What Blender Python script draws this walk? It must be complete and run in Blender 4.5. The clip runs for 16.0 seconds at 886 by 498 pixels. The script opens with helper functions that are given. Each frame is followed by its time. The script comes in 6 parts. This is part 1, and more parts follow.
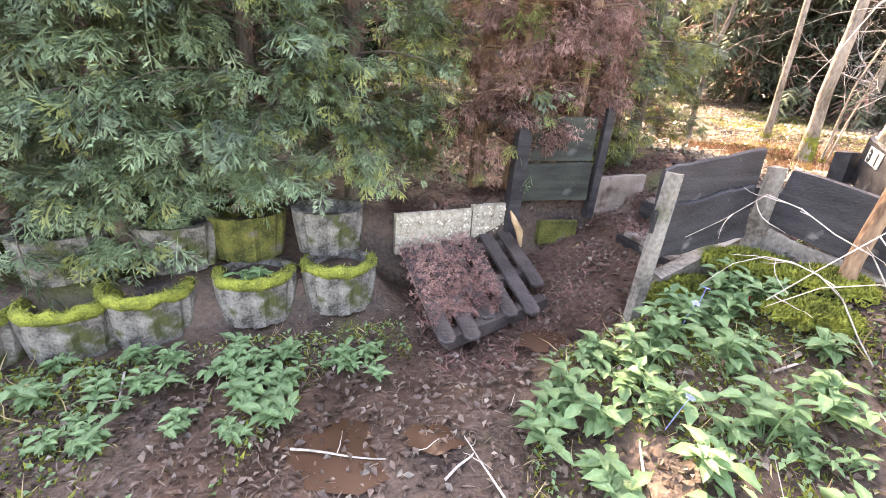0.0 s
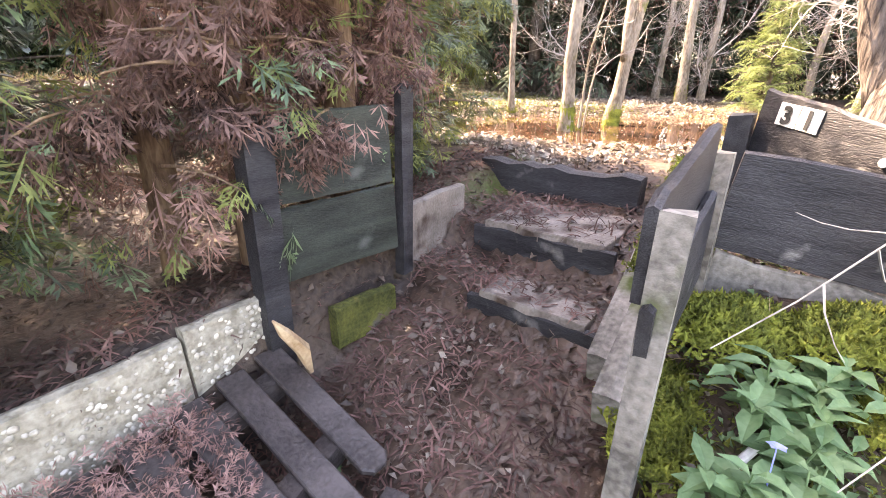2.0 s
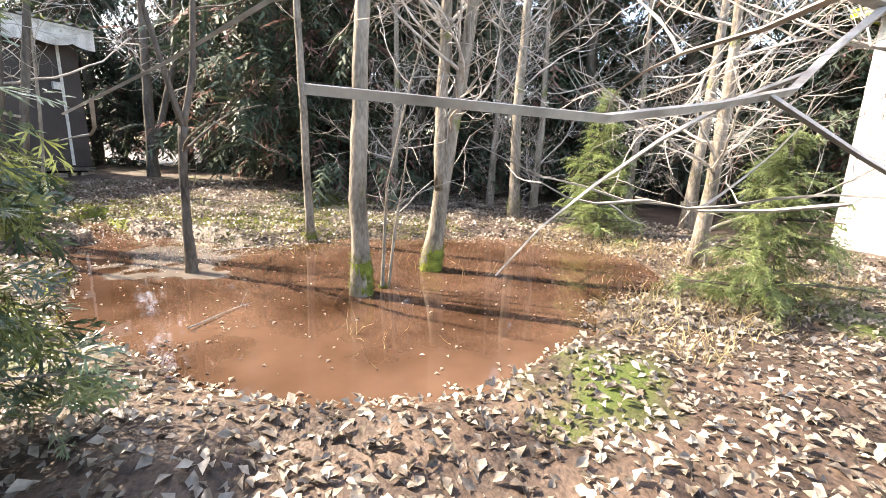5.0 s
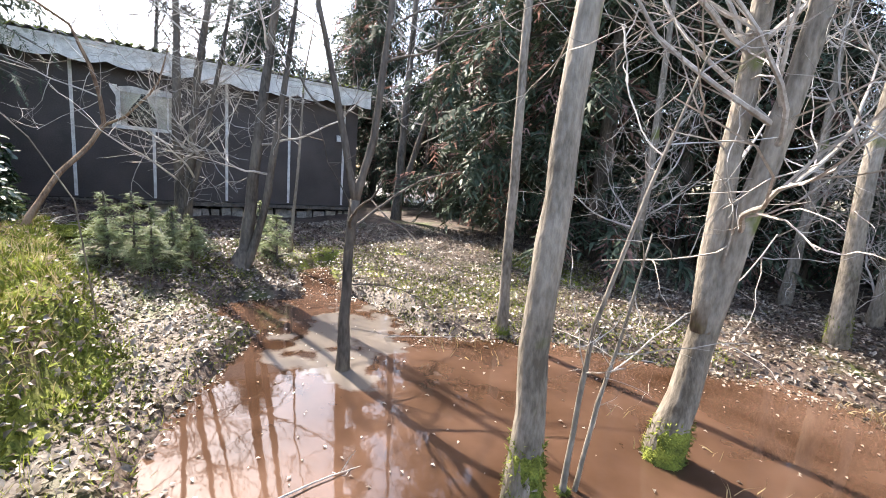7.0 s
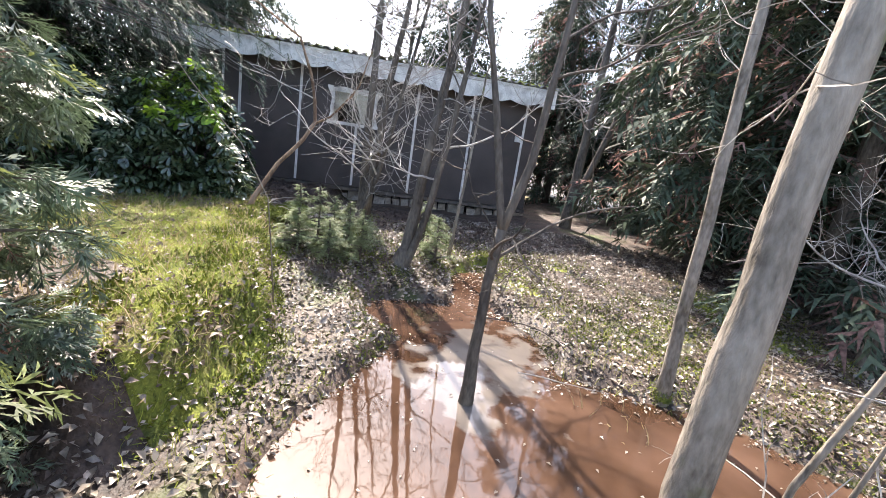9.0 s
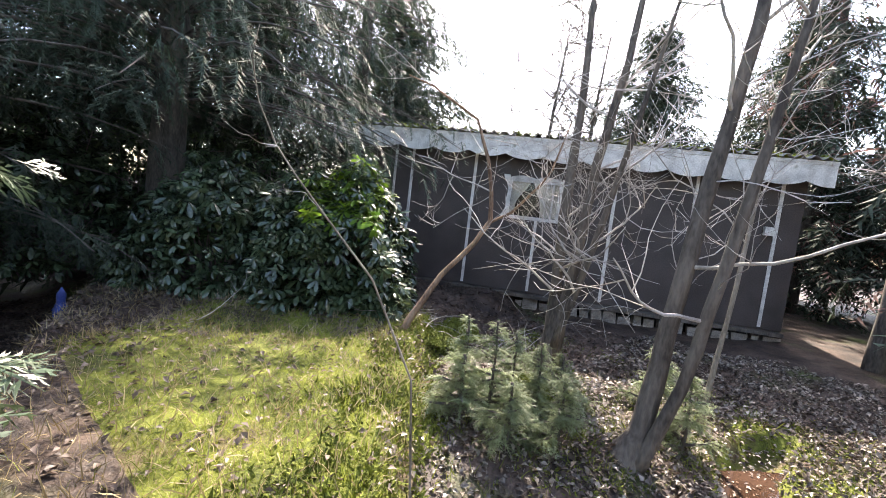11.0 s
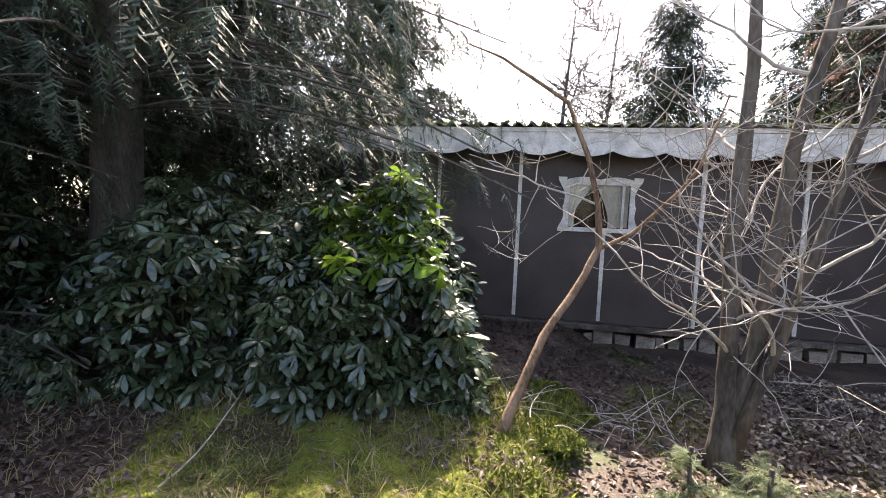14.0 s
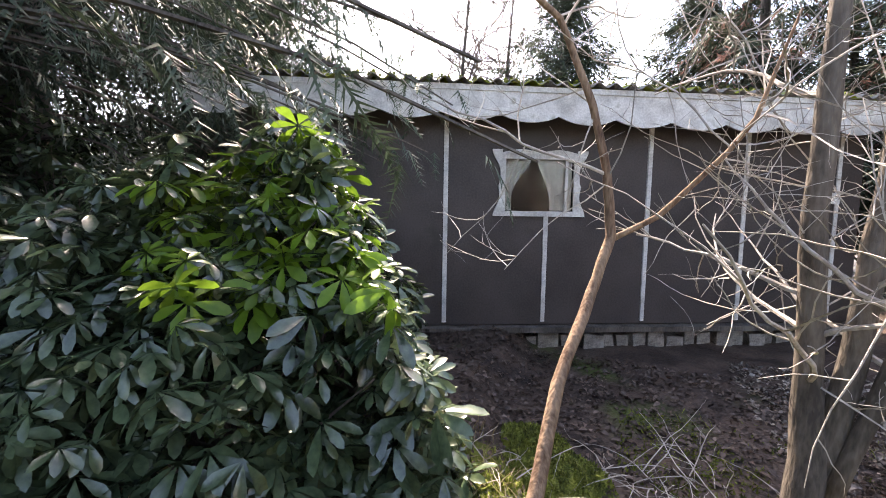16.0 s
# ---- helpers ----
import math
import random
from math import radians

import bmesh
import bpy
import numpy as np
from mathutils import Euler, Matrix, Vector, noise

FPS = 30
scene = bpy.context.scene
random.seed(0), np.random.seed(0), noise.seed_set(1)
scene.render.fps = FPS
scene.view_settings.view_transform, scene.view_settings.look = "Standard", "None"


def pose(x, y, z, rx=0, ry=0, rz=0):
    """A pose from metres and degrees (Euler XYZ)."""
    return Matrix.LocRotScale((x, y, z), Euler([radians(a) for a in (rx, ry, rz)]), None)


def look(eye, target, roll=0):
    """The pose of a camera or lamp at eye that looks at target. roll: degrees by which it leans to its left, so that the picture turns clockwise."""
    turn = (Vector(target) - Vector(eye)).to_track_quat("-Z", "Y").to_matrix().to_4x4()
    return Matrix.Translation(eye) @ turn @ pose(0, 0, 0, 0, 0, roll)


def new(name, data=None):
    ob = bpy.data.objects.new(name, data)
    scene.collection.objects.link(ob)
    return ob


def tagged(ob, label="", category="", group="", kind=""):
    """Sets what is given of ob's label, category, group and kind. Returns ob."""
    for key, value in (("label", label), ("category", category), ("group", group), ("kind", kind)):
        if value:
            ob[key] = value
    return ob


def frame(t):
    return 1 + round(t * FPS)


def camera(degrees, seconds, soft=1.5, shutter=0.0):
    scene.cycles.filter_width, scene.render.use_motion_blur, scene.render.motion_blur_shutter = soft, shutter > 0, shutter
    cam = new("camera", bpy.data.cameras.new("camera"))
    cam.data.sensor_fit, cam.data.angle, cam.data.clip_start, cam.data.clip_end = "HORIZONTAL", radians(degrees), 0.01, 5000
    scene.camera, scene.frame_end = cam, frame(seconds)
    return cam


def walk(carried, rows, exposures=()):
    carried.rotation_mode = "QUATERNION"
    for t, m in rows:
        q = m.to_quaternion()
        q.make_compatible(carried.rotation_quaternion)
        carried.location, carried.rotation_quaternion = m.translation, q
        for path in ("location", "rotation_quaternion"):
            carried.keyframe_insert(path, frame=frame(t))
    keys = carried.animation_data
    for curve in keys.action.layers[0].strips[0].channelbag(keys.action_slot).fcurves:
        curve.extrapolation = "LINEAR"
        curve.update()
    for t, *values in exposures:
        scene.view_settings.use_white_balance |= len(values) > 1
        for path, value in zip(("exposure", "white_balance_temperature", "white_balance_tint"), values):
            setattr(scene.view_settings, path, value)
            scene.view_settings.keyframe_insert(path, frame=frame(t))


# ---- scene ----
# ---- camera ----
cam = camera(91.0, 16.0, soft=0.9)
PATH = [
    (0.0, (1.446, 1.117, 1.512), (0.974, 2.901, 0.743), 3.66),
    (0.5, (1.258, 1.609, 1.460), (0.897, 3.381, 0.606), 3.43),
    (1.0, (1.219, 2.011, 1.409), (1.008, 3.795, 0.531), 3.03),
    (1.5, (1.268, 2.496, 1.364), (1.380, 4.322, 0.556), 1.58),
    (2.0, (1.302, 2.805, 1.348), (1.846, 4.580, 0.606), -0.04),
    (2.5, (1.326, 3.066, 1.356), (2.319, 4.642, 0.629), 0.40),
    (3.0, (1.569, 3.292, 1.378), (2.704, 4.806, 0.731), -0.34),
    (3.5, (1.934, 3.555, 1.475), (3.130, 5.079, 0.975), -0.45),
    (3.7, (2.020, 3.642, 1.536), (3.236, 5.163, 1.081), 0.44),
    (5.8, (3.230, 4.954, 2.015), (4.146, 6.688, 1.623), 3.97),
    (6.0, (3.283, 5.107, 2.073), (4.085, 6.903, 1.709), 4.33),
    (6.5, (3.531, 5.455, 2.167), (4.007, 7.370, 1.842), 5.76),
    (7.0, (3.609, 5.604, 2.165), (3.742, 7.573, 1.842), 4.63),
    (7.5, (3.644, 5.660, 2.172), (3.551, 7.627, 1.827), 4.72),
    (8.0, (3.715, 5.737, 2.199), (3.402, 7.677, 1.822), 5.67),
    (8.5, (3.784, 5.792, 2.313), (3.290, 7.689, 1.913), 6.98),
    (9.0, (3.709, 5.958, 2.397), (3.092, 7.808, 1.952), 8.58),
    (9.5, (3.411, 6.295, 2.448), (2.615, 8.076, 2.006), 7.83),
    (10.0, (3.077, 6.710, 2.429), (2.013, 8.376, 2.130), 6.56),
    (10.2, (2.901, 6.906, 2.390), (1.774, 8.538, 2.132), 8.05),
    (12.3, (1.866, 7.820, 2.803), (0.377, 9.154, 2.755), 1.95),
    (12.5, (1.706, 7.837, 2.799), (0.266, 9.225, 2.785), 3.24),
    (13.0, (1.442, 7.919, 2.768), (0.065, 9.369, 2.747), 2.33),
    (13.5, (1.099, 7.964, 2.726), (-0.220, 9.467, 2.655), 3.01),
    (14.0, (0.718, 8.154, 2.667), (-0.532, 9.709, 2.528), 2.44),
    (14.5, (0.361, 8.225, 2.665), (-0.772, 9.862, 2.478), 1.93),
    (15.0, (0.021, 8.517, 2.642), (-0.994, 10.232, 2.474), 0.33),
    (15.5, (-0.154, 8.851, 2.627), (-1.058, 10.626, 2.442), 0.42),
    (16.0, (-0.371, 9.112, 2.628), (-1.172, 10.936, 2.449), 0.89),
]
EXPOSURES = [(0, 3.9, 9300, 25), (1.5, 4.05, 9300, 26), (2.5, 3.6, 9000, 24), (3.5, 3.4, 8600, 18), (6, 2.45, 7000, 12), (9, 2.42, 6700, 14), (10, 2.5, 6700, 14), (12.5, 2.3, 7400, 18), (14, 2.35, 7400, 19), (16, 2.6, 7400, 20)]
walk(cam, [(t, look(e, g, r)) for t, e, g, r in PATH], EXPOSURES)

# ---- light ----
SUN_TURN = math.atan2(-0.60, 0.80)          # the sun stands behind the cabin
SUN_UP = radians(47.5)
world = bpy.data.worlds.new("sky")
scene.world = world
world.use_nodes = True
wn = world.node_tree
sky = wn.nodes.new("ShaderNodeTexSky")
sky.sky_type = "NISHITA"
sky.sun_disc = False
sky.sun_elevation = SUN_UP
sky.sun_rotation = SUN_TURN
sky.dust_density = 2.0
sky.air_density = 1.0
wn.links.new(sky.outputs[0], wn.nodes["Background"].inputs[0])
wn.nodes["Background"].inputs[1].default_value = 0.15
sun = new("sun", bpy.data.lights.new("sun", "SUN"))
sun.data.energy = 3.2
sun.data.angle = radians(0.6)
sun.data.color = (1.0, 0.93, 0.82)
sun.matrix_world = look((0, 0, 0), (0.60 * math.cos(SUN_UP), -0.80 * math.cos(SUN_UP), -math.sin(SUN_UP)))


# ---- materials ----
def material(name, dark, light, scale=6.0, rough=0.8, bump=0.3, fine=60.0, spots=None, spot_scale=3.0, spot_at=0.55, metal=0.0, shift=0.0, stretch=(1, 1, 1), spec=0.35):
    """Two-scale mottled surface with optional stains of a third colour."""
    m = bpy.data.materials.new(name)
    m.use_nodes = True
    t = m.node_tree
    n, link = t.nodes, t.links.new
    b = n["Principled BSDF"]
    co = n.new("ShaderNodeTexCoord")
    mp = n.new("ShaderNodeMapping")
    mp.inputs["Scale"].default_value = stretch
    link(co.outputs["Object"], mp.inputs[0])
    n1 = n.new("ShaderNodeTexNoise")
    n1.inputs["Scale"].default_value = scale
    n1.inputs["Detail"].default_value = 6
    link(mp.outputs[0], n1.inputs["Vector"])
    n2 = n.new("ShaderNodeTexNoise")
    n2.inputs["Scale"].default_value = fine
    n2.inputs["Detail"].default_value = 4
    link(mp.outputs[0], n2.inputs["Vector"])
    mixf = n.new("ShaderNodeMath")
    mixf.operation = "MULTIPLY_ADD"
    link(n2.outputs[0], mixf.inputs[0])
    mixf.inputs[1].default_value = 0.6
    add = n.new("ShaderNodeMath")
    add.operation = "SUBTRACT"
    link(n1.outputs[0], add.inputs[0])
    add.inputs[1].default_value = 0.3
    link(add.outputs[0], mixf.inputs[2])
    ramp = n.new("ShaderNodeValToRGB")
    ramp.color_ramp.elements[0].position = 0.3
    ramp.color_ramp.elements[1].position = 0.7
    ramp.color_ramp.elements[0].color = (*dark, 1)
    ramp.color_ramp.elements[1].color = (*light, 1)
    link(mixf.outputs[0], ramp.inputs[0])
    colour = ramp.outputs[0]
    if spots:
        n3 = n.new("ShaderNodeTexNoise")
        n3.inputs["Scale"].default_value = spot_scale
        n3.inputs["Detail"].default_value = 5
        link(co.outputs["Object"], n3.inputs["Vector"])
        r3 = n.new("ShaderNodeValToRGB")
        r3.color_ramp.elements[0].position = spot_at
        r3.color_ramp.elements[1].position = spot_at + 0.1
        link(n3.outputs[0], r3.inputs[0])
        mx = n.new("ShaderNodeMix")
        mx.data_type = "RGBA"
        link(r3.outputs[0], mx.inputs[0])
        link(colour, mx.inputs[6])
        mx.inputs[7].default_value = (*spots, 1)
        colour = mx.outputs[2]
    if shift:
        inf = n.new("ShaderNodeObjectInfo")
        geo = n.new("ShaderNodeNewGeometry")
        ad = n.new("ShaderNodeMath")
        ad.operation = "ADD"
        link(inf.outputs["Random"], ad.inputs[0])
        link(geo.outputs["Random Per Island"], ad.inputs[1])
        mr = n.new("ShaderNodeMapRange")
        mr.inputs[2].default_value = 2.0
        mr.inputs[3].default_value = 1 - shift
        mr.inputs[4].default_value = 1 + shift
        link(ad.outputs[0], mr.inputs[0])
        hs = n.new("ShaderNodeHueSaturation")
        link(mr.outputs[0], hs.inputs["Value"])
        link(colour, hs.inputs["Color"])
        colour = hs.outputs[0]
    link(colour, b.inputs["Base Color"])
    b.inputs["Roughness"].default_value = rough
    b.inputs["Metallic"].default_value = metal
    b.inputs["Specular IOR Level"].default_value = spec
    bp = n.new("ShaderNodeBump")
    bp.inputs["Strength"].default_value = bump
    bp.inputs["Distance"].default_value = 0.02
    link(mixf.outputs[0], bp.inputs["Height"])
    link(bp.outputs[0], b.inputs["Normal"])
    return m


def leafy(name, dark, light, rough=0.5, glow=0.35, scale=2.5, shift=0.35, spec=0.4):
    """A leaf: mottled colour, some light coming through the blade."""
    m = material(name, dark, light, scale=scale, rough=rough, bump=0.1, fine=30, shift=shift, spec=spec)
    t = m.node_tree
    b = t.nodes["Principled BSDF"]
    tr = t.nodes.new("ShaderNodeBsdfTranslucent")
    mx = t.nodes.new("ShaderNodeMixShader")
    mx.inputs[0].default_value = glow
    t.links.new(b.inputs["Base Color"].links[0].from_socket, tr.inputs[0])
    t.links.new(b.outputs[0], mx.inputs[1])
    t.links.new(tr.outputs[0], mx.inputs[2])
    t.links.new(mx.outputs[0], t.nodes["Material Output"].inputs[0])
    return m


SOIL = material("soil", (0.016, 0.010, 0.008), (0.10, 0.068, 0.050), 3.5, 0.62, 1.0, 38, (0.055, 0.075, 0.015), 0.9, 0.58)
LAWN = material("mossy_ground", (0.045, 0.055, 0.010), (0.19, 0.21, 0.03), 4.0, 0.9, 0.8, 50, (0.12, 0.085, 0.05), 1.6, 0.56)
MUD = material("mud", (0.026, 0.016, 0.012), (0.10, 0.064, 0.048), 3.5, 0.33, 0.9, 30)
CONCRETE = material("weathered_concrete", (0.040, 0.038, 0.033), (0.215, 0.208, 0.19), 9, 0.9, 0.8, 70, (0.05, 0.06, 0.02), 6, 0.53, shift=0.15)
SLAB = material("concrete_slab", (0.13, 0.11, 0.095), (0.27, 0.235, 0.21), 7, 0.6, 0.5, 80, (0.06, 0.038, 0.028), 5, 0.50)
AGGREGATE = material("washed_aggregate", (0.19, 0.17, 0.13), (0.42, 0.39, 0.32), 20, 0.85, 0.6, 60)
PEBBLE = material("pebble", (0.22, 0.20, 0.16), (0.62, 0.58, 0.50), 8, 0.6, 0.2, 40, shift=0.4)
MOSS = material("moss", (0.052, 0.068, 0.012), (0.235, 0.265, 0.045), 12, 0.95, 1.0, 90, shift=0.2)
MOSS_OLD = material("old_moss", (0.028, 0.034, 0.008), (0.12, 0.125, 0.03), 9, 0.95, 1.0, 70, (0.11, 0.10, 0.08), 8, 0.6)
BLACK_WOOD = material("tarred_board", (0.010, 0.010, 0.013), (0.046, 0.046, 0.051), 3, 0.5, 0.45, 40, (0.15, 0.145, 0.14), 7, 0.64, stretch=(1, 6, 6))
GREEN_BLACK = material("algae_black_board", (0.010, 0.013, 0.011), (0.045, 0.055, 0.045), 3, 0.5, 0.4, 40, (0.09, 0.10, 0.09), 4, 0.66, stretch=(1, 6, 6))
GREY_WOOD = material("grey_wood", (0.08, 0.075, 0.065), (0.30, 0.28, 0.25), 3, 0.85, 0.6, 45, (0.06, 0.08, 0.02), 4, 0.58, stretch=(1, 1, 1))
WET_WOOD = material("wet_pallet_wood", (0.022, 0.018, 0.018), (0.085, 0.072, 0.07), 5, 0.35, 0.4, 60)
FRESH_WOOD = material("splintered_wood", (0.35, 0.22, 0.12), (0.62, 0.46, 0.30), 8, 0.8, 0.5, 60)
BARK = material("grey_bark", (0.10, 0.085, 0.065), (0.34, 0.30, 0.25), 5, 0.9, 0.8, 50, (0.13, 0.14, 0.05), 4, 0.6, stretch=(1, 1, 0.35))
DARK_BARK = material("dark_bark", (0.05, 0.042, 0.036), (0.17, 0.145, 0.12), 6, 0.9, 0.8, 50, stretch=(1, 1, 0.3))
FURROWED = material("furrowed_bark", (0.025, 0.019, 0.017), (0.175, 0.145, 0.125), 26, 0.95, 1.0, 70, stretch=(1, 1, 0.16))
ORANGE_BARK = material("peeling_bark", (0.09, 0.05, 0.032), (0.34, 0.23, 0.15), 9, 0.9, 0.9, 60, stretch=(1, 1, 0.25))
TWIG = material("twig", (0.24, 0.215, 0.19), (0.54, 0.50, 0.45), 6, 0.8, 0.3, 50)
THUJA = leafy("thuja_green", (0.014, 0.032, 0.017), (0.19, 0.28, 0.15), 0.42, 0.08, shift=0.68)
# paler thuja copy: the gleam of backlit sprays put into the colour
THUJA_LIT = leafy("thuja_backlit_green", (0.022, 0.042, 0.025), (0.165, 0.225, 0.135), 0.38, 0.15, shift=0.6, spec=0.6)
THUJA_YELLOW = leafy("thuja_yellowish", (0.08, 0.105, 0.03), (0.30, 0.34, 0.12), 0.55, 0.35)
THUJA_DEAD = leafy("thuja_dead", (0.035, 0.020, 0.017), (0.38, 0.23, 0.195), 0.85, 0.4, shift=0.6)
SPRUCE = leafy("spruce_needles", (0.018, 0.032, 0.020), (0.085, 0.112, 0.07), 0.6, 0.12, spec=0.3)
SPRUCE_LIGHT = leafy("young_conifer_needles", (0.09, 0.13, 0.045), (0.30, 0.36, 0.15), 0.55, 0.35)
# brighter copy of the young conifer needles, with sunlight put into the colour
SEEDLING = leafy("sunlit_seedling_needles", (0.13, 0.17, 0.08), (0.40, 0.46, 0.26), 0.5, 0.5)
RHODO = leafy("rhododendron_leaf", (0.026, 0.048, 0.024), (0.12, 0.17, 0.085), 0.24, 0.2, spec=1.0)
# yellow-green copy of the leaf with sunlight put into its colour
RHODO_SUNLIT = leafy("rhododendron_sunlit_leaf", (0.10, 0.20, 0.015), (0.20, 0.33, 0.035), 0.35, 0.45)
HERB = leafy("herb_leaf", (0.08, 0.17, 0.07), (0.25, 0.38, 0.20), 0.5, 0.35)
GRASS = leafy("grass_blade", (0.09, 0.13, 0.018), (0.35, 0.385, 0.07), 0.6, 0.45)
STRAW = leafy("dry_grass", (0.26, 0.20, 0.10), (0.50, 0.42, 0.25), 0.8, 0.3)
LITTER = leafy("fallen_leaf", (0.035, 0.025, 0.019), (0.44, 0.38, 0.31), 0.30, 0.2, shift=0.55, spec=0.5)
LITTER_DULL = leafy("muddy_leaf", (0.05, 0.032, 0.024), (0.24, 0.18, 0.145), 0.5, 0.2, shift=0.6)
RED_LITTER = leafy("dead_thuja_litter", (0.045, 0.024, 0.020), (0.26, 0.145, 0.125), 0.9, 0.15, shift=0.4)
PINK_LITTER = leafy("faded_thuja_litter", (0.14, 0.07, 0.06), (0.52, 0.31, 0.27), 0.85, 0.15, shift=0.45)
FLOWER = leafy("blue_petal", (0.20, 0.25, 0.60), (0.35, 0.40, 0.80), 0.6, 0.3)
CABIN = material("brown_cabin_board", (0.042, 0.034, 0.032), (0.080, 0.065, 0.061), 1.4, 0.55, 0.15, 50, (0.045, 0.04, 0.035), 1.5, 0.6)
WHITE = material("weathered_white_paint", (0.42, 0.40, 0.37), (0.78, 0.76, 0.72), 6, 0.6, 0.2, 50, (0.35, 0.34, 0.28), 6, 0.62)
ROOF = material("mossy_fibre_cement", (0.16, 0.15, 0.14), (0.34, 0.33, 0.31), 5, 0.9, 0.4, 50, (0.22, 0.25, 0.03), 5, 0.5)
CURTAIN = material("net_curtain", (0.42, 0.40, 0.33), (0.62, 0.60, 0.52), 8, 0.9, 0.3, 90)
# near-black: the shade of the unlit cabin interior put into the colour
ROOM_SHADE = material("room_shade_lining", (0.010, 0.009, 0.008), (0.02, 0.018, 0.015), 4, 0.9, 0.1)
STONE = material("plinth_stone", (0.12, 0.10, 0.085), (0.38, 0.34, 0.29), 7, 0.85, 0.5, 50, shift=0.3)
PLATE = material("enamel_plate", (0.62, 0.60, 0.58), (0.80, 0.79, 0.76), 9, 0.5, 0.1, 60, (0.40, 0.38, 0.34), 20, 0.66)
INK = material("black_numeral", (0.03, 0.03, 0.03), (0.06, 0.06, 0.06), 9, 0.6, 0.1)
RED = material("red_plastic", (0.45, 0.02, 0.03), (0.6, 0.04, 0.05), 9, 0.4, 0.1)
YELLOW = material("yellow_plastic", (0.55, 0.50, 0.03), (0.7, 0.66, 0.06), 9, 0.45, 0.1)
BLUE = material("blue_painted_plaster", (0.02, 0.04, 0.16), (0.05, 0.08, 0.28), 9, 0.5, 0.1)


def water_material():
    """Shallow muddy water over iron-red silt: brown below a mirror skin."""
    m = bpy.data.materials.new("silty_water")
    m.use_nodes = True
    n, link = m.node_tree.nodes, m.node_tree.links.new
    b = n["Principled BSDF"]
    co = n.new("ShaderNodeTexCoord")
    nz = n.new("ShaderNodeTexNoise")
    nz.inputs["Scale"].default_value = 1.3
    nz.inputs["Detail"].default_value = 8
    link(co.outputs["Object"], nz.inputs["Vector"])
    ramp = n.new("ShaderNodeValToRGB")
    ramp.color_ramp.elements[0].position = 0.32
    ramp.color_ramp.elements[0].color = (0.030, 0.015, 0.008, 1)
    ramp.color_ramp.elements[1].position = 0.68
    ramp.color_ramp.elements[1].color = (0.105, 0.061, 0.041, 1)
    link(nz.outputs[0], ramp.inputs[0])
    # pale silt plus painted-in sky reflection, as a grey film over the shallow western arm
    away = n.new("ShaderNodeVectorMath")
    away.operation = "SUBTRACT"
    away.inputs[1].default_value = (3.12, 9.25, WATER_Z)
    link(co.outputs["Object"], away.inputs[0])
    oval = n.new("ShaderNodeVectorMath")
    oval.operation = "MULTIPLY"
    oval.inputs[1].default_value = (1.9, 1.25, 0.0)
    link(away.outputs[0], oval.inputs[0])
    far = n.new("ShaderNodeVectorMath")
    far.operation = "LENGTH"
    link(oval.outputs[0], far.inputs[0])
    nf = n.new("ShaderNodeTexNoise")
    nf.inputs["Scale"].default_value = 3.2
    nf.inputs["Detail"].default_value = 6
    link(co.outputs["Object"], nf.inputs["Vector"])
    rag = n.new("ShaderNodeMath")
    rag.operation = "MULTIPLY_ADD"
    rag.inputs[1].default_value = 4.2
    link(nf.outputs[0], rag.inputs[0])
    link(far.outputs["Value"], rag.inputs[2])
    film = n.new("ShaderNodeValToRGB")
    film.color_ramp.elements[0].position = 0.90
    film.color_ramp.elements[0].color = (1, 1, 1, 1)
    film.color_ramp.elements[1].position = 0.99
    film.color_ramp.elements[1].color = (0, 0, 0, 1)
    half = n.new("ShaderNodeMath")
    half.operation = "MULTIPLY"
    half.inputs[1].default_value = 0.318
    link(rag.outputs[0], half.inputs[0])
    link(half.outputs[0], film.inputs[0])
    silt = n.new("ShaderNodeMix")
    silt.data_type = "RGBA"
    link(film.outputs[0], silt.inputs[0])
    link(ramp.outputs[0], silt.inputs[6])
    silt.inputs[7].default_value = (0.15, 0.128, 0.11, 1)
    link(silt.outputs[2], b.inputs["Base Color"])
    b.inputs["Roughness"].default_value = 0.03
    b.inputs["IOR"].default_value = 1.33
    b.inputs["Specular IOR Level"].default_value = 0.9
    rip = n.new("ShaderNodeTexNoise")
    rip.inputs["Scale"].default_value = 7
    link(co.outputs["Object"], rip.inputs["Vector"])
    bp = n.new("ShaderNodeBump")
    bp.inputs["Strength"].default_value = 0.03
    bp.inputs["Distance"].default_value = 0.02
    link(rip.outputs[0], bp.inputs["Height"])
    link(bp.outputs[0], b.inputs["Normal"])
    return m


WATER_Z = 0.75
WATER = water_material()
GLASS = bpy.data.materials.new("window_glass")
GLASS.use_nodes = True
GLASS.node_tree.nodes["Principled BSDF"].inputs["Transmission Weight"].default_value = 1.0
GLASS.node_tree.nodes["Principled BSDF"].inputs["Roughness"].default_value = 0.02
GLASS.node_tree.nodes["Principled BSDF"].inputs["IOR"].default_value = 1.3


# ---- mesh tools ----
rng = np.random.default_rng(7)


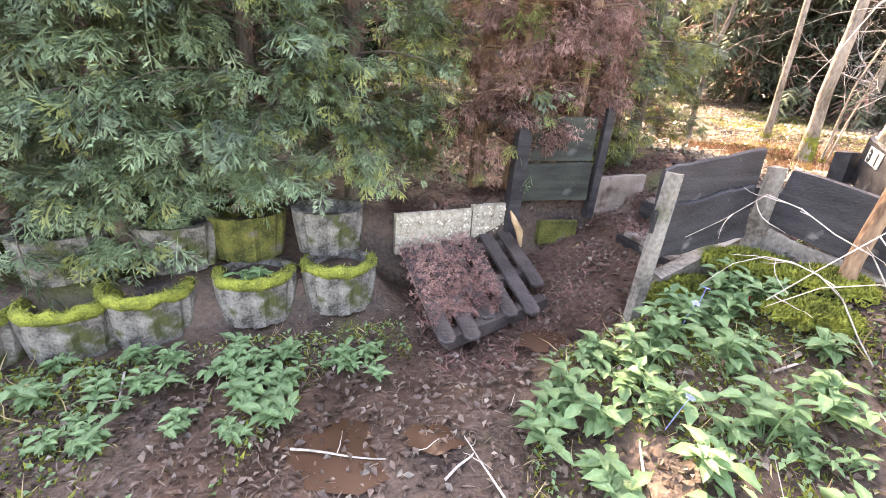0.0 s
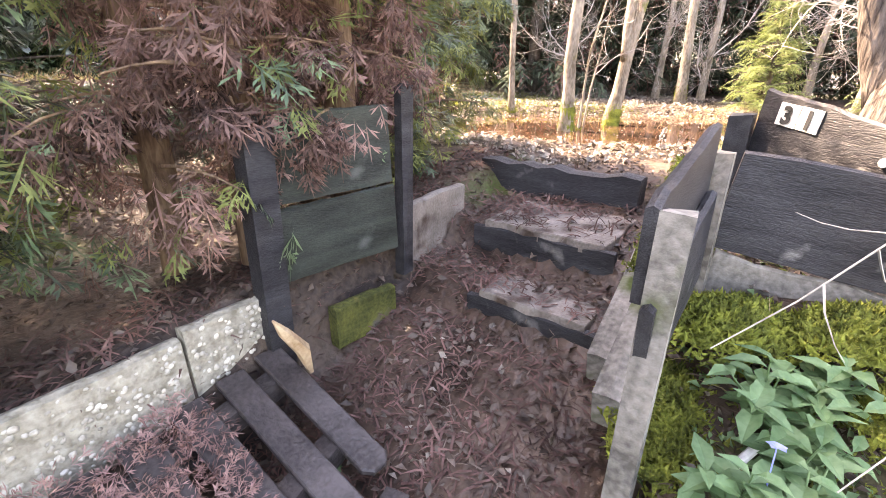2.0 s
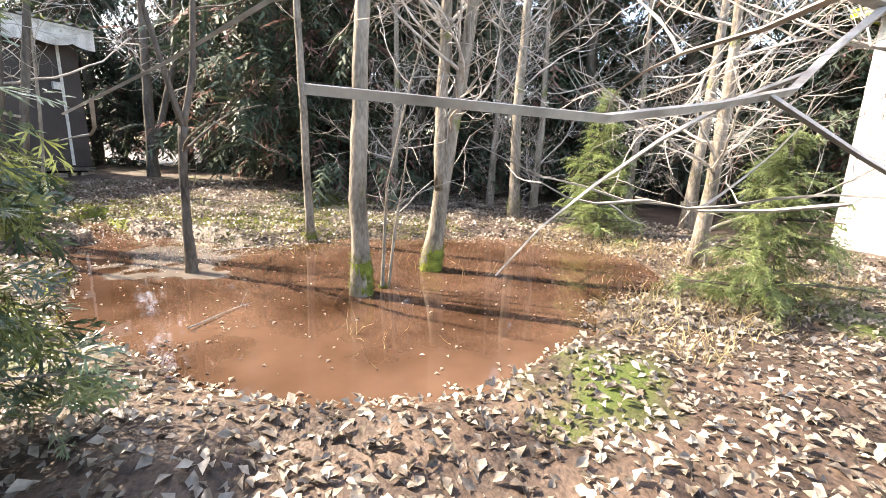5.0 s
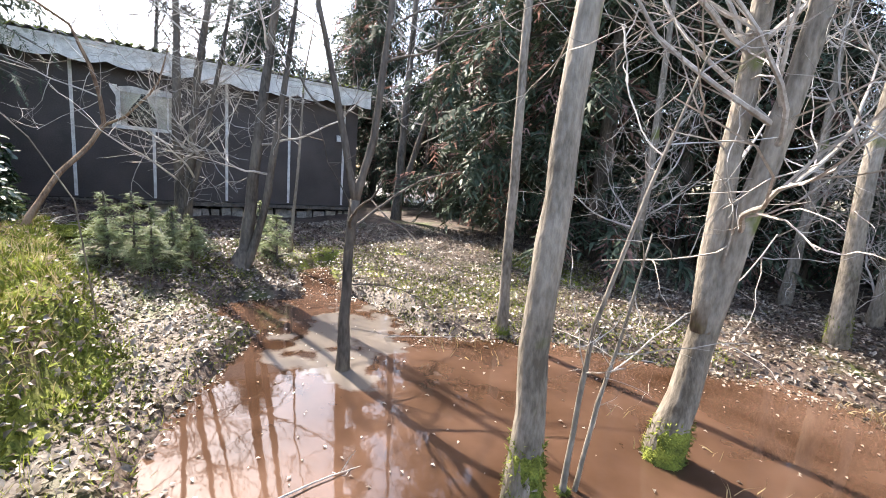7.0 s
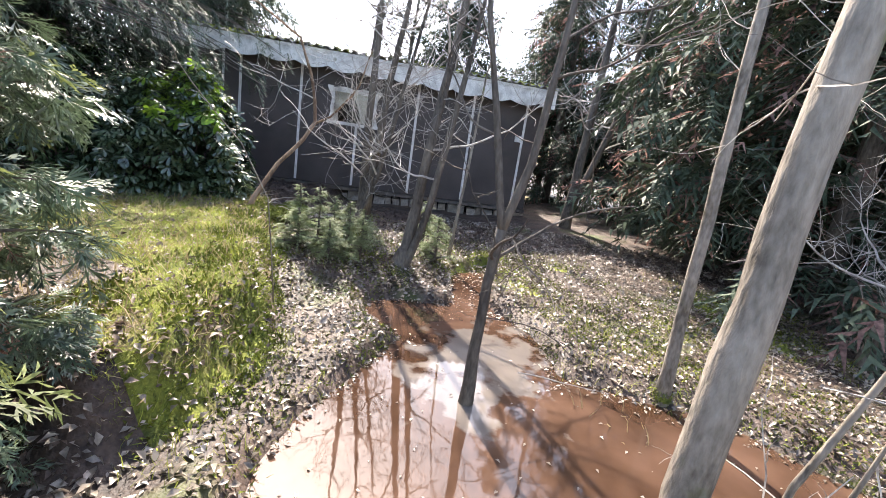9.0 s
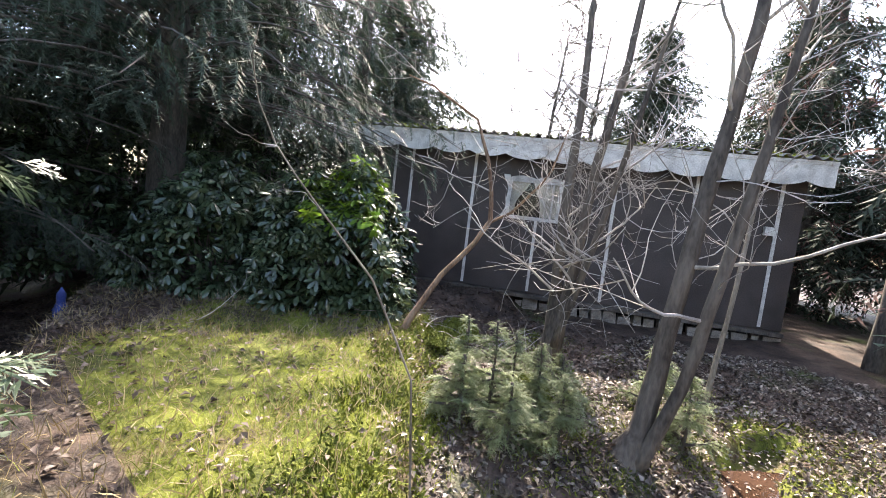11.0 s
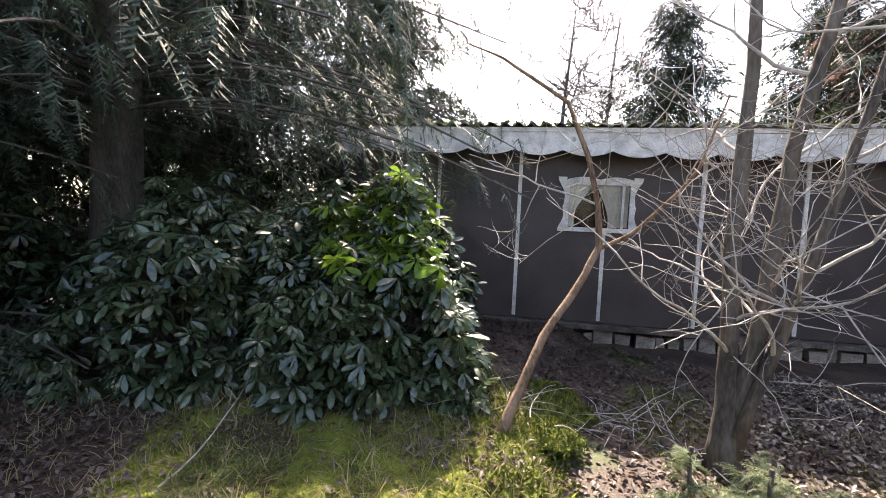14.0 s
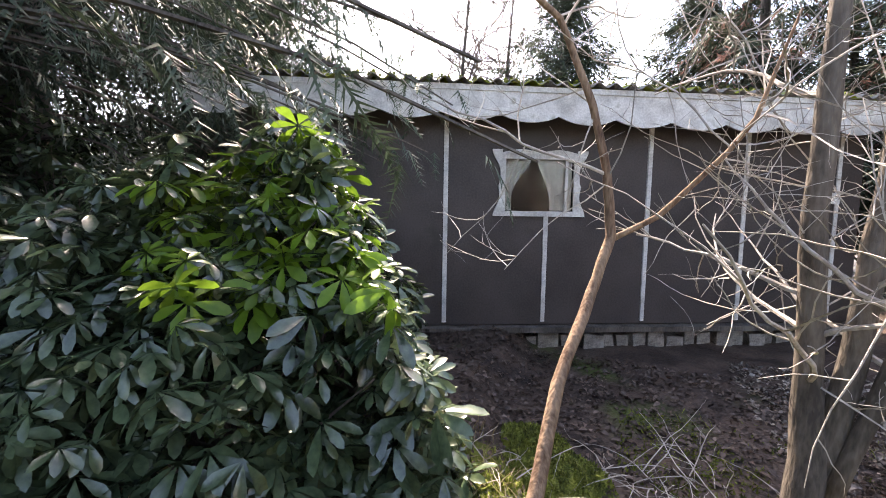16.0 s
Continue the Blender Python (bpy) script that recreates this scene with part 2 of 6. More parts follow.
class Soup:
    """Gathers vertices and faces of one mesh."""

    def __init__(self):
        self.v, self.f, self.n = [], [], 0

    def add(self, verts, faces):
        self.v.extend(tuple(p) for p in verts)
        self.f.extend(tuple(i + self.n for i in q) for q in faces)
        self.n += len(verts)

    def box(self, lo, hi, m=None, wob=0.0):
        c = [Vector((x, y, z)) for x in (lo[0], hi[0]) for y in (lo[1], hi[1]) for z in (lo[2], hi[2])]
        if wob:
            c = [p + Vector([random.uniform(-wob, wob) for _ in range(3)]) for p in c]
        if m is not None:
            c = [m @ p for p in c]
        self.add(c, [(0, 1, 3, 2), (4, 6, 7, 5), (0, 4, 5, 1), (2, 3, 7, 6), (0, 2, 6, 4), (1, 5, 7, 3)])

    def tube(self, pts, radii, sides=7, cap=True):
        pts = [Vector(p) for p in pts]
        rings = []
        ref = Vector((0.13, 0.97, 0.21))
        for i, p in enumerate(pts):
            d = (pts[min(i + 1, len(pts) - 1)] - pts[max(i - 1, 0)]).normalized()
            a = d.cross(ref).normalized()
            b = d.cross(a)
            rings.append([p + (a * math.cos(k * math.tau / sides) + b * math.sin(k * math.tau / sides)) * radii[i] for k in range(sides)])
        verts = [p for r in rings for p in r]
        faces = []
        for i in range(len(pts) - 1):
            for k in range(sides):
                a, b = i * sides + k, i * sides + (k + 1) % sides
                faces.append((a, b, b + sides, a + sides))
        if cap:
            faces.append(tuple(range(sides))[::-1])
            faces.append(tuple((len(pts) - 1) * sides + k for k in range(sides)))
        self.add(verts, faces)

    def mesh(self, name, mat, smooth=False):
        me = bpy.data.meshes.new(name)
        me.from_pydata([tuple(p) for p in self.v], [], self.f)
        for m in (mat if isinstance(mat, (list, tuple)) else [mat]):
            me.materials.append(m)
        if smooth:
            me.polygons.foreach_set("use_smooth", np.ones(len(me.polygons), dtype=bool))
        me.update()
        return me


def part(name, soup, mat, parent=None, label="", smooth=False, m=None):
    """One mesh object, under a thing or part when a parent is given."""
    ob = new(name, soup.mesh(name, mat, smooth) if isinstance(soup, Soup) else soup)
    if parent is not None:
        ob.parent = parent
    if m is not None:
        ob.matrix_local = m
    if label:
        ob["label"] = label
    return ob


def thing(name, m, label, category, group="", kind=""):
    ob = new(name)
    ob.empty_display_size = 0.1
    ob.matrix_world = m
    return tagged(ob, label, category, group, kind)


def scattered(name, verts, faces, mats, mat, parent=None):
    """One mesh of many copies of a small piece; mats: an array of N 4 x 4 matrices."""
    verts = np.asarray(verts, dtype=float)
    k, N = len(verts), len(mats)
    mats = np.asarray(mats)
    out = np.einsum("nij,kj->nki", mats[:, :3, :3], verts) + mats[:, None, :3, 3]
    size = np.array([len(q) for q in faces])
    flat = np.concatenate([np.array(q) for q in faces])
    loops = (flat[None, :] + (np.arange(N) * k)[:, None]).ravel()
    sizes = np.tile(size, N)
    me = bpy.data.meshes.new(name)
    me.vertices.add(N * k)
    me.vertices.foreach_set("co", out.ravel())
    me.loops.add(len(loops))
    me.loops.foreach_set("vertex_index", loops.astype(np.int32))
    me.polygons.add(len(sizes))
    me.polygons.foreach_set("loop_start", np.concatenate([[0], np.cumsum(sizes)[:-1]]).astype(np.int32))
    me.polygons.foreach_set("loop_total", sizes.astype(np.int32))
    me.update(calc_edges=True)
    me.materials.append(mat)
    ob = new(name, me)
    if parent is not None:
        ob.parent = parent
        ob["kind"] = "stuff"
    return ob


def spin(n, tilt=0.5, size=(0.7, 1.3), yaw=None, droop=0.0):
    """N random turn-and-scale matrices: any heading, tilted by about that many radians, drooping."""
    a = rng.uniform(0, math.tau, n) if yaw is None else yaw + rng.normal(0, 0.6, n)
    p = rng.normal(-droop, tilt, n)
    r = rng.normal(0, tilt, n)
    s = rng.uniform(*size, n)
    ca, sa, cp, sp, cr, sr = np.cos(a), np.sin(a), np.cos(p), np.sin(p), np.cos(r), np.sin(r)
    z = np.zeros(n)
    o = np.ones(n)
    Rz = np.array([[ca, -sa, z], [sa, ca, z], [z, z, o]]).transpose(2, 0, 1)
    Rx = np.array([[o, z, z], [z, cp, -sp], [z, sp, cp]]).transpose(2, 0, 1)
    Ry = np.array([[cr, z, sr], [z, o, z], [-sr, z, cr]]).transpose(2, 0, 1)
    m = np.tile(np.eye(4), (n, 1, 1))
    m[:, :3, :3] = (Rz @ Rx @ Ry) * s[:, None, None]
    return m


def placed(m, xyz):
    m[:, :3, 3] = xyz
    return m


def smooth01(x, a, b):
    t = np.clip((np.asarray(x, dtype=float) - a) / (b - a), 0, 1)
    return t * t * (3 - 2 * t)


# ---- the lie of the land ----
C = np.array([0.823, 0.568])                # along the entrance passage
N = np.array([-0.568, 0.823])               # across it, to the hedge


def wavy(x, y, s, k):
    return (np.sin(x * s + 1.3 * k) * np.cos(y * s * 0.83 + 0.7 * k) + 0.5 * np.sin(x * s * 2.1 + y * s * 1.7 + k)) / 1.5


def pond_field(x, y):
    """Below 1 inside the flooded hollow."""
    a = ((x - 4.95) / 2.4) ** 2 + ((y - 7.7 + 0.15 * (x - 5)) / 1.55) ** 2
    b = ((x - 3.02) / 0.68) ** 2 + ((y - 8.6) / 1.7) ** 2
    c = ((x - 2.45 - 0.18 * np.sin(y * 2.0)) / 0.24) ** 2 + ((y - 10.9) / 1.5) ** 2 + 0.3 * wavy(x, y, 7.0, 3)
    d = ((x - 4.3) / 1.5) ** 2 + ((y - 6.6) / 0.75) ** 2
    e = ((x - 2.65) / 0.85) ** 2 + ((y - 9.75) / 0.55) ** 2
    return np.minimum(np.minimum(np.minimum(a, b), np.minimum(c, d)), e) + 0.2 * wavy(x, y, 2.3, 1.0) + 0.07 * wavy(x, y, 6.1, 4.0)


def ridge_rim(y):
    """Where the mossy ridge before the cabin breaks off towards the pond."""
    return np.interp(y, [7.2, 7.9, 8.4, 9.1, 10.0, 10.9, 12.5], [1.84, 1.70, 1.46, 0.88, 0.08, -0.72, -1.5]) + 0.05 * np.sin(np.asarray(y) * 5.3)


def land(x, y):
    x, y = np.asarray(x, dtype=float), np.asarray(y, dtype=float)
    u, n = x * C[0] + y * C[1], x * N[0] + y * N[1]
    mid = np.interp(u, [2.6, 3.3, 3.9, 4.06, 4.12, 4.44, 4.50, 4.9, 5.15, 5.3, 6], [-0.02, 0.06, 0.30, 0.36, 0.455, 0.485, 0.62, 0.655, 0.69, 0.80, 0.82])
    left = np.interp(u, [0, 2.3, 2.9, 4.5, 5.3], [0.50, 0.50, 0.52, 0.74, 0.86])
    right = np.interp(u, [2.1, 2.7, 3.4, 4.2, 5.2], [0, 0.10, 0.33, 0.62, 0.82])
    edge = np.interp(u, [1.5, 2.35, 2.6], [3.16, 3.14, 3.0])
    shelf = 0.27 * smooth01(n, 2.56, 2.70) * (1 - smooth01(u, 2.2, 2.5))
    mid = np.maximum(mid, shelf)
    z = mid + (left - mid) * smooth01(n, edge - 0.08, edge + 0.10)
    z = z + (right - z) * (1 - smooth01(n, 1.55, 1.85))
    # the raised, mossy end before the cabin
    rim = 1.12 + 0.14 * np.sin(y * 1.9) + 0.45 * smooth01(y, 9.4, 10.8)
    up = (1 - smooth01(x, rim - 0.35, rim + 0.55)) * smooth01(y, 8.2, 9.6)
    z = z + up * (1.04 - z)
    ridge = (1 - smooth01(x, ridge_rim(y) - 0.10, ridge_rim(y) + 0.20)) * smooth01(y + 0.35 * np.minimum(x, 0.5), 6.95, 7.35)
    z = z + ridge * (1.27 + 0.03 * wavy(x, y, 3.3, 7) - z)
    z = z + 0.28 * smooth01(y, 11.5, 15) * (1 - up)
    bed = smooth01(pond_field(x, y), 0.62, 1.5)
    z = np.where(u > 5.1, z * bed + (WATER_Z - 0.10) * (1 - bed), z)
    z = z + 0.022 * wavy(x, y, 5.1, 2) + 0.012 * wavy(x, y, 13, 4) * smooth01(u, 2.2, 2.5)
    return z


def build_ground():
    def sheet(x0, x1, y0, y1, step):
        xs, ys = np.arange(x0, x1 + step / 2, step), np.arange(y0, y1 + step / 2, step)
        X, Y = np.meshgrid(xs, ys)
        Z = land(X, Y)
        nx = len(xs)
        v = np.stack([X.ravel(), Y.ravel(), Z.ravel()], 1)
        i = (np.arange(len(ys) - 1)[:, None] * nx + np.arange(nx - 1)[None, :]).ravel()
        f = np.stack([i, i + 1, i + nx + 1, i + nx], 1)
        return v, f
    v, f = sheet(-7, 13, -2, 22, 0.08)
    s = Soup()
    s.v, s.f, s.n = [tuple(p) for p in v], [tuple(int(k) for k in q) for q in f], len(v)
    # the rest of the ground, out to the horizon
    R = 900
    inner = [(-7, -2), (13, -2), (13, 22), (-7, 22)]
    outer = [(-R, -R), (R, -R), (R, R), (-R, R)]
    h = [float(land(*p)) for p in inner]
    ring = [(x, y, z - 0.05) for (x, y), z in zip(inner, h)] + [(x, y, 0.6) for x, y in outer]
    s.add(ring, [(k, 4 + k, 4 + (k + 1) % 4, (k + 1) % 4) for k in range(4)])
    me = s.mesh("ground", [SOIL, LAWN, MUD], True)
    cx = np.array([p.center[:] for p in me.polygons])
    nz = wavy(cx[:, 0], cx[:, 1], 1.7, 3) * 0.5
    inside = ridge_rim(cx[:, 1]) + 0.12 - cx[:, 0] + nz * 0.25
    lawn = (cx[:, 1] > 7.2) & (inside > 0) & ((inside < 0.8) | ((nz > -0.3) & (inside < 3.3) & (cx[:, 1] > 8.0))) & (cx[:, 1] < 11.4)
    lawn |= (cx[:, 1] > 11.0) & (cx[:, 1] < 12.6) & (cx[:, 0] > 2.0) & (cx[:, 0] < 6) & (nz > 0.05)
    u, n = cx[:, 0] * C[0] + cx[:, 1] * C[1], cx[:, 0] * N[0] + cx[:, 1] * N[1]
    mud = (u > 1.2) & (u < 5.1) & (n > 1.4 + nz * 0.3) & (n < 2.9)
    mud &= ~((u < 2.6) & (n > 2.15))
    idx = np.where(lawn, 1, np.where(mud, 2, 0)).astype(np.int32)
    me.polygons.foreach_set("material_index", idx)
    return tagged(new("ground", me), "damp garden soil with moss, mud and leaf litter", "ground", kind="structure")


build_ground()


def build_water():
    s = Soup()
    k = 64
    ring = []
    for i in range(k):
        a = i * math.tau / k
        ring.append((4.6 + 3.3 * math.cos(a), 9.2 + 3.7 * math.sin(a), WATER_Z))
    s.add(ring, [tuple(range(k))])
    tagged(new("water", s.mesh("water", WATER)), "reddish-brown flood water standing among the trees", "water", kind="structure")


build_water()


# ---- plants: building blocks ----
def frond(pairs=4, length=0.2, reach=0.085, blade=0.0055, subs=2, seed=0):
    """A flat, uneven fan of scale-leaved shoots along +y, each forking again."""
    g = random.Random(seed)
    v, f = [], []

    def shoot(x, y, ang, ln, w, z, small=False):
        dx, dy = math.sin(ang), math.cos(ang)
        i = len(v)
        if small:
            v.extend([(x, y, z), (x + dx * ln * 0.7 + dy * w, y + dy * ln * 0.7 - dx * w, z - 0.08 * ln), (x + dx * ln - dy * w, y + dy * ln + dx * w, z - 0.14 * ln)])
            f.append((i, i + 1, i + 2))
            return
        v.extend([(x, y, z), (x + dx * ln * 0.6 + dy * w, y + dy * ln * 0.6 - dx * w, z - 0.05 * ln), (x + dx * ln, y + dy * ln, z - 0.16 * ln),
                  (x + dx * ln * 0.6 - dy * w, y + dy * ln * 0.6 + dx * w, z - 0.05 * ln)])
        f.append((i, i + 1, i + 2, i + 3))

    shoot(0, 0, 0, length, blade * 0.8, 0)
    for k in range(pairs):
        for sgn in (-1, 1):
            y = length * (0.08 + 0.78 * (k + g.uniform(0, 0.8)) / pairs)
            ln = reach * (1.2 - 0.7 * k / pairs) * g.uniform(0.65, 1.2)
            ang = sgn * g.uniform(0.55, 0.95)
            z = g.uniform(-0.012, 0.008)
            shoot(0, y, ang, ln, blade, z)
            for j in range(subs if k < pairs - 1 else 1):
                q = (0.3 + 0.3 * j) * ln
                shoot(math.sin(ang) * q, y + math.cos(ang) * q, ang + g.choice((-1, 1)) * g.uniform(0.4, 0.8), ln * g.uniform(0.4, 0.65), blade * 0.85, z, True)
    return v, f


FRONDS = [frond(seed=k, length=0.17 + 0.03 * k, reach=0.07 + 0.012 * k) for k in range(3)]
FROND_THIN = frond(3, 0.18, 0.07, 0.0045, 1, 9)


def needle_spray(n=5, length=0.30, side=0.11, width=0.018, seed=3):
    """A drooping spruce twig: uneven side twigs, narrow with needles, hanging from a thin axis."""
    g = random.Random(seed)
    v, f = [], []
    for k in range(n):
        for sgn in (-1, 1):
            y = length * (k + g.uniform(-0.3, 0.5)) / n
            z = -0.4 * y * y / length
            ln = side * (1.05 - 0.6 * k / n) * g.uniform(0.45, 1.25)
            fw = g.uniform(0.5, 1.3)
            drop = g.uniform(0.1, 0.55) * ln
            i = len(v)
            v.extend([(0, y - width, z), (0, y + width, z), (sgn * ln, y + ln * fw, z - drop)])
            f.append((i, i + 1, i + 2))
    i = len(v)
    v.extend([(-0.006, 0, 0), (0.006, 0, 0), (0, length * 1.1, -0.45 * length)])
    f.append((i, i + 1, i + 2))
    return v, f


NEEDLES = needle_spray()
NEEDLES_FINE = needle_spray(11, 0.30, 0.075, 0.0075, 5)


def leaf(length=0.1, width=0.04, fold=0.008, bend=0.02):
    """One pointed leaf along +y, folded on its midrib and bent down."""
    L, W = length, width / 2
    v = [(0, 0, 0), (-W * 0.8, L * 0.3, fold), (0, L * 0.35, 0), (W * 0.8, L * 0.3, fold), (-W, L * 0.6, fold - bend * 0.3), (0, L * 0.65, -bend * 0.4),
         (W, L * 0.6, fold - bend * 0.3), (0, L, -bend)]
    f = [(0, 2, 1), (0, 3, 2), (1, 2, 5, 4), (2, 3, 6, 5), (4, 5, 7), (5, 6, 7)]
    return v, f


def blunt_leaf(length=0.12, width=0.045, fold=0.006, bend=0.03):
    """A leathery leaf along +y, widest past its middle, with a rounded tip."""
    v, f = [(0, 0, 0)], []
    for y, w in ((0.3, 0.55), (0.62, 1.0), (0.88, 0.72)):
        z = -bend * y * y
        v.extend([(-width / 2 * w, length * y, z + fold * w), (0, length * y, z), (width / 2 * w, length * y, z + fold * w)])
    v.append((0, length, -bend))
    f = [(0, 2, 1), (0, 3, 2), (1, 2, 5, 4), (2, 3, 6, 5), (4, 5, 8, 7), (5, 6, 9, 8), (7, 8, 10), (8, 9, 10)]
    return v, f


def whorl(n=8, length=0.13, width=0.042, drop=0.35):
    v, f = [], []
    lv, lf = blunt_leaf(length, width)
    for k in range(n):
        a = k * math.tau / n + random.uniform(-0.25, 0.25)
        m = pose(0, 0, 0, 0, 0, math.degrees(a)) @ pose(0, 0.01, 0, math.degrees(-drop) + random.uniform(-16, 16), random.uniform(-14, 14), 0) @ Matrix.Scale(random.uniform(0.75, 1.1), 4)
        i = len(v)
        v.extend(tuple(m @ Vector(p)) for p in lv)
        f.extend(tuple(q + i for q in g) for g in lf)
    return v, f


def limb(soup, start, way, length, r0, r1, steps=6, bend=0.25, lift=0.0, sides=6, gen=None):
    """A wandering tapered limb; returns its points."""
    g = gen or random
    p, d = Vector(start), Vector(way).normalized()
    pts, rad = [p.copy()], [r0]
    for k in range(steps):
        d = (d + Vector((g.uniform(-bend, bend), g.uniform(-bend, bend), g.uniform(-bend, bend) + lift))).normalized()
        p = p + d * length / steps
        pts.append(p.copy())
        rad.append(r0 + (r1 - r0) * (k + 1) / steps)
    soup.tube(pts, rad, sides, cap=False)
    return pts, d


def twiggery(soup, pts, r, count, length, gen, depth=2, start=0.25, lift=0.05, spread=1.0):
    """Side shoots with their own shoots along a limb."""
    for _ in range(count):
        t = gen.uniform(start, 1) * (len(pts) - 1.001)
        i = int(t)
        p = pts[i].lerp(pts[i + 1], t - i)
        along = (pts[i + 1] - pts[i]).normalized()
        side = Vector((gen.gauss(0, 1), gen.gauss(0, 1), gen.gauss(0, 0.7)))
        w = (along * 0.5 + side.normalized() * spread).normalized()
        ln = length * gen.uniform(0.5, 1.2)
        q, _ = limb(soup, p, w, ln, r, r * 0.35, 5, 0.28, lift, 4 if r > 0.006 else 3, gen)
        if depth > 1:
            twiggery(soup, q, r * 0.55, max(2, int(count * 0.35)), length * 0.5, gen, depth - 1, 0.2, lift, spread)


def bare_tree(name, label, trunks, seed, moss=None, mat=BARK, twigs=14, twig_len=0.8, twig_r=0.0055, depth=3, twig_from=0.35, group="", limbs=5, twig_mat=TWIG, limb_len=1.2, limb_r=0.015):
    """trunks: lists of (x, y, z, radius) from the ground up."""
    g = random.Random(seed)
    x, y, z, r = trunks[0][0]
    base = Vector((x, y, z))
    ob = thing(name, Matrix.Translation(base), label, "tree", group)
    for line in trunks:
        s = Soup()
        pts = [Vector(p[:3]) - base for p in line]
        fine, rad = [], []
        for a in range(len(pts) - 1):
            for k in range(4):
                w = k / 4
                fine.append(pts[a].lerp(pts[a + 1], w) + Vector((g.uniform(-1, 1), g.uniform(-1, 1), 0)) * line[a][3] * 0.13)
                rad.append((line[a][3] * (1 - w) + line[a + 1][3] * w) * g.uniform(0.95, 1.06))
        fine.append(pts[-1])
        rad.append(line[-1][3])
        if line is trunks[0]:
            fine[0] = fine[0] - Vector((0, 0, 0.1))
            rad[0] *= 1.45
            rad[1] *= 1.12
        s.tube(fine, rad, 11)
        part("trunk", s, mat, ob, smooth=True)
        for k in range(limbs):
            sb = Soup()
            t = g.uniform(twig_from, 0.97) * (len(fine) - 1.001)
            i = int(t)
            p = fine[i].lerp(fine[i + 1], t - i)
            a = g.uniform(0, math.tau)
            q, _ = limb(sb, p, (math.cos(a), math.sin(a), g.uniform(0.1, 0.9)), limb_len * g.uniform(0.6, 1.3), min(rad[i] * 0.4, limb_r), 0.004, 9, 0.27, 0.06, 6, g)
            twiggery(sb, q, twig_r, twigs // 2, twig_len, g, depth - 1)
            tagged(part("branch", sb, twig_mat, ob), kind="stuff")
        st = Soup()
        twiggery(st, fine, twig_r, twigs, twig_len, g, depth, twig_from)
        if st.n:
            tagged(part("twig", st, twig_mat, ob), kind="stuff")
    if moss:
        s = Soup()
        line = trunks[0]
        pts, rad = [], []
        for k in range(7):
            zz = moss * k / 6
            a, b = Vector(line[0][:3]) - base, Vector(line[1][:3]) - base
            w = zz / max(b.z - a.z, 0.01)
            pts.append(a.lerp(b, w) - Vector((0, 0, 0.05)) * (k == 0))
            rad.append((line[0][3] * (1 - w) + line[1][3] * w) * (1.5 if k == 0 else 1.22 - 0.02 * k) + 0.008 * g.uniform(-0.5, 1) - (0.03 if k == 6 else 0))
        s.tube(pts, rad, 14)
        sleeve = part("moss_sleeve", s, MOSS, ob, "bright green moss round the foot of the trunk", True)
        n = 900
        th = rng.uniform(0, math.tau, n)
        h = rng.uniform(0, 1, n) ** 1.2 * 6
        i = np.minimum(h.astype(int), 5)
        rr = np.array(rad)[i] * 1.0
        c = np.array([p[:] for p in pts])
        cc = c[i] + (c[i + 1] - c[i]) * (h - i)[:, None]
        xyz = cc + np.stack([np.cos(th) * rr, np.sin(th) * rr, 0 * th], 1)
        scattered("moss", [(-0.004, 0, 0), (0.004, 0, 0), (0, 0.022, 0.004)], [(0, 1, 2)], placed(spin(n, 0.8, (0.6, 1.4), th - math.pi / 2), xyz), MOSS, sleeve)
    return ob


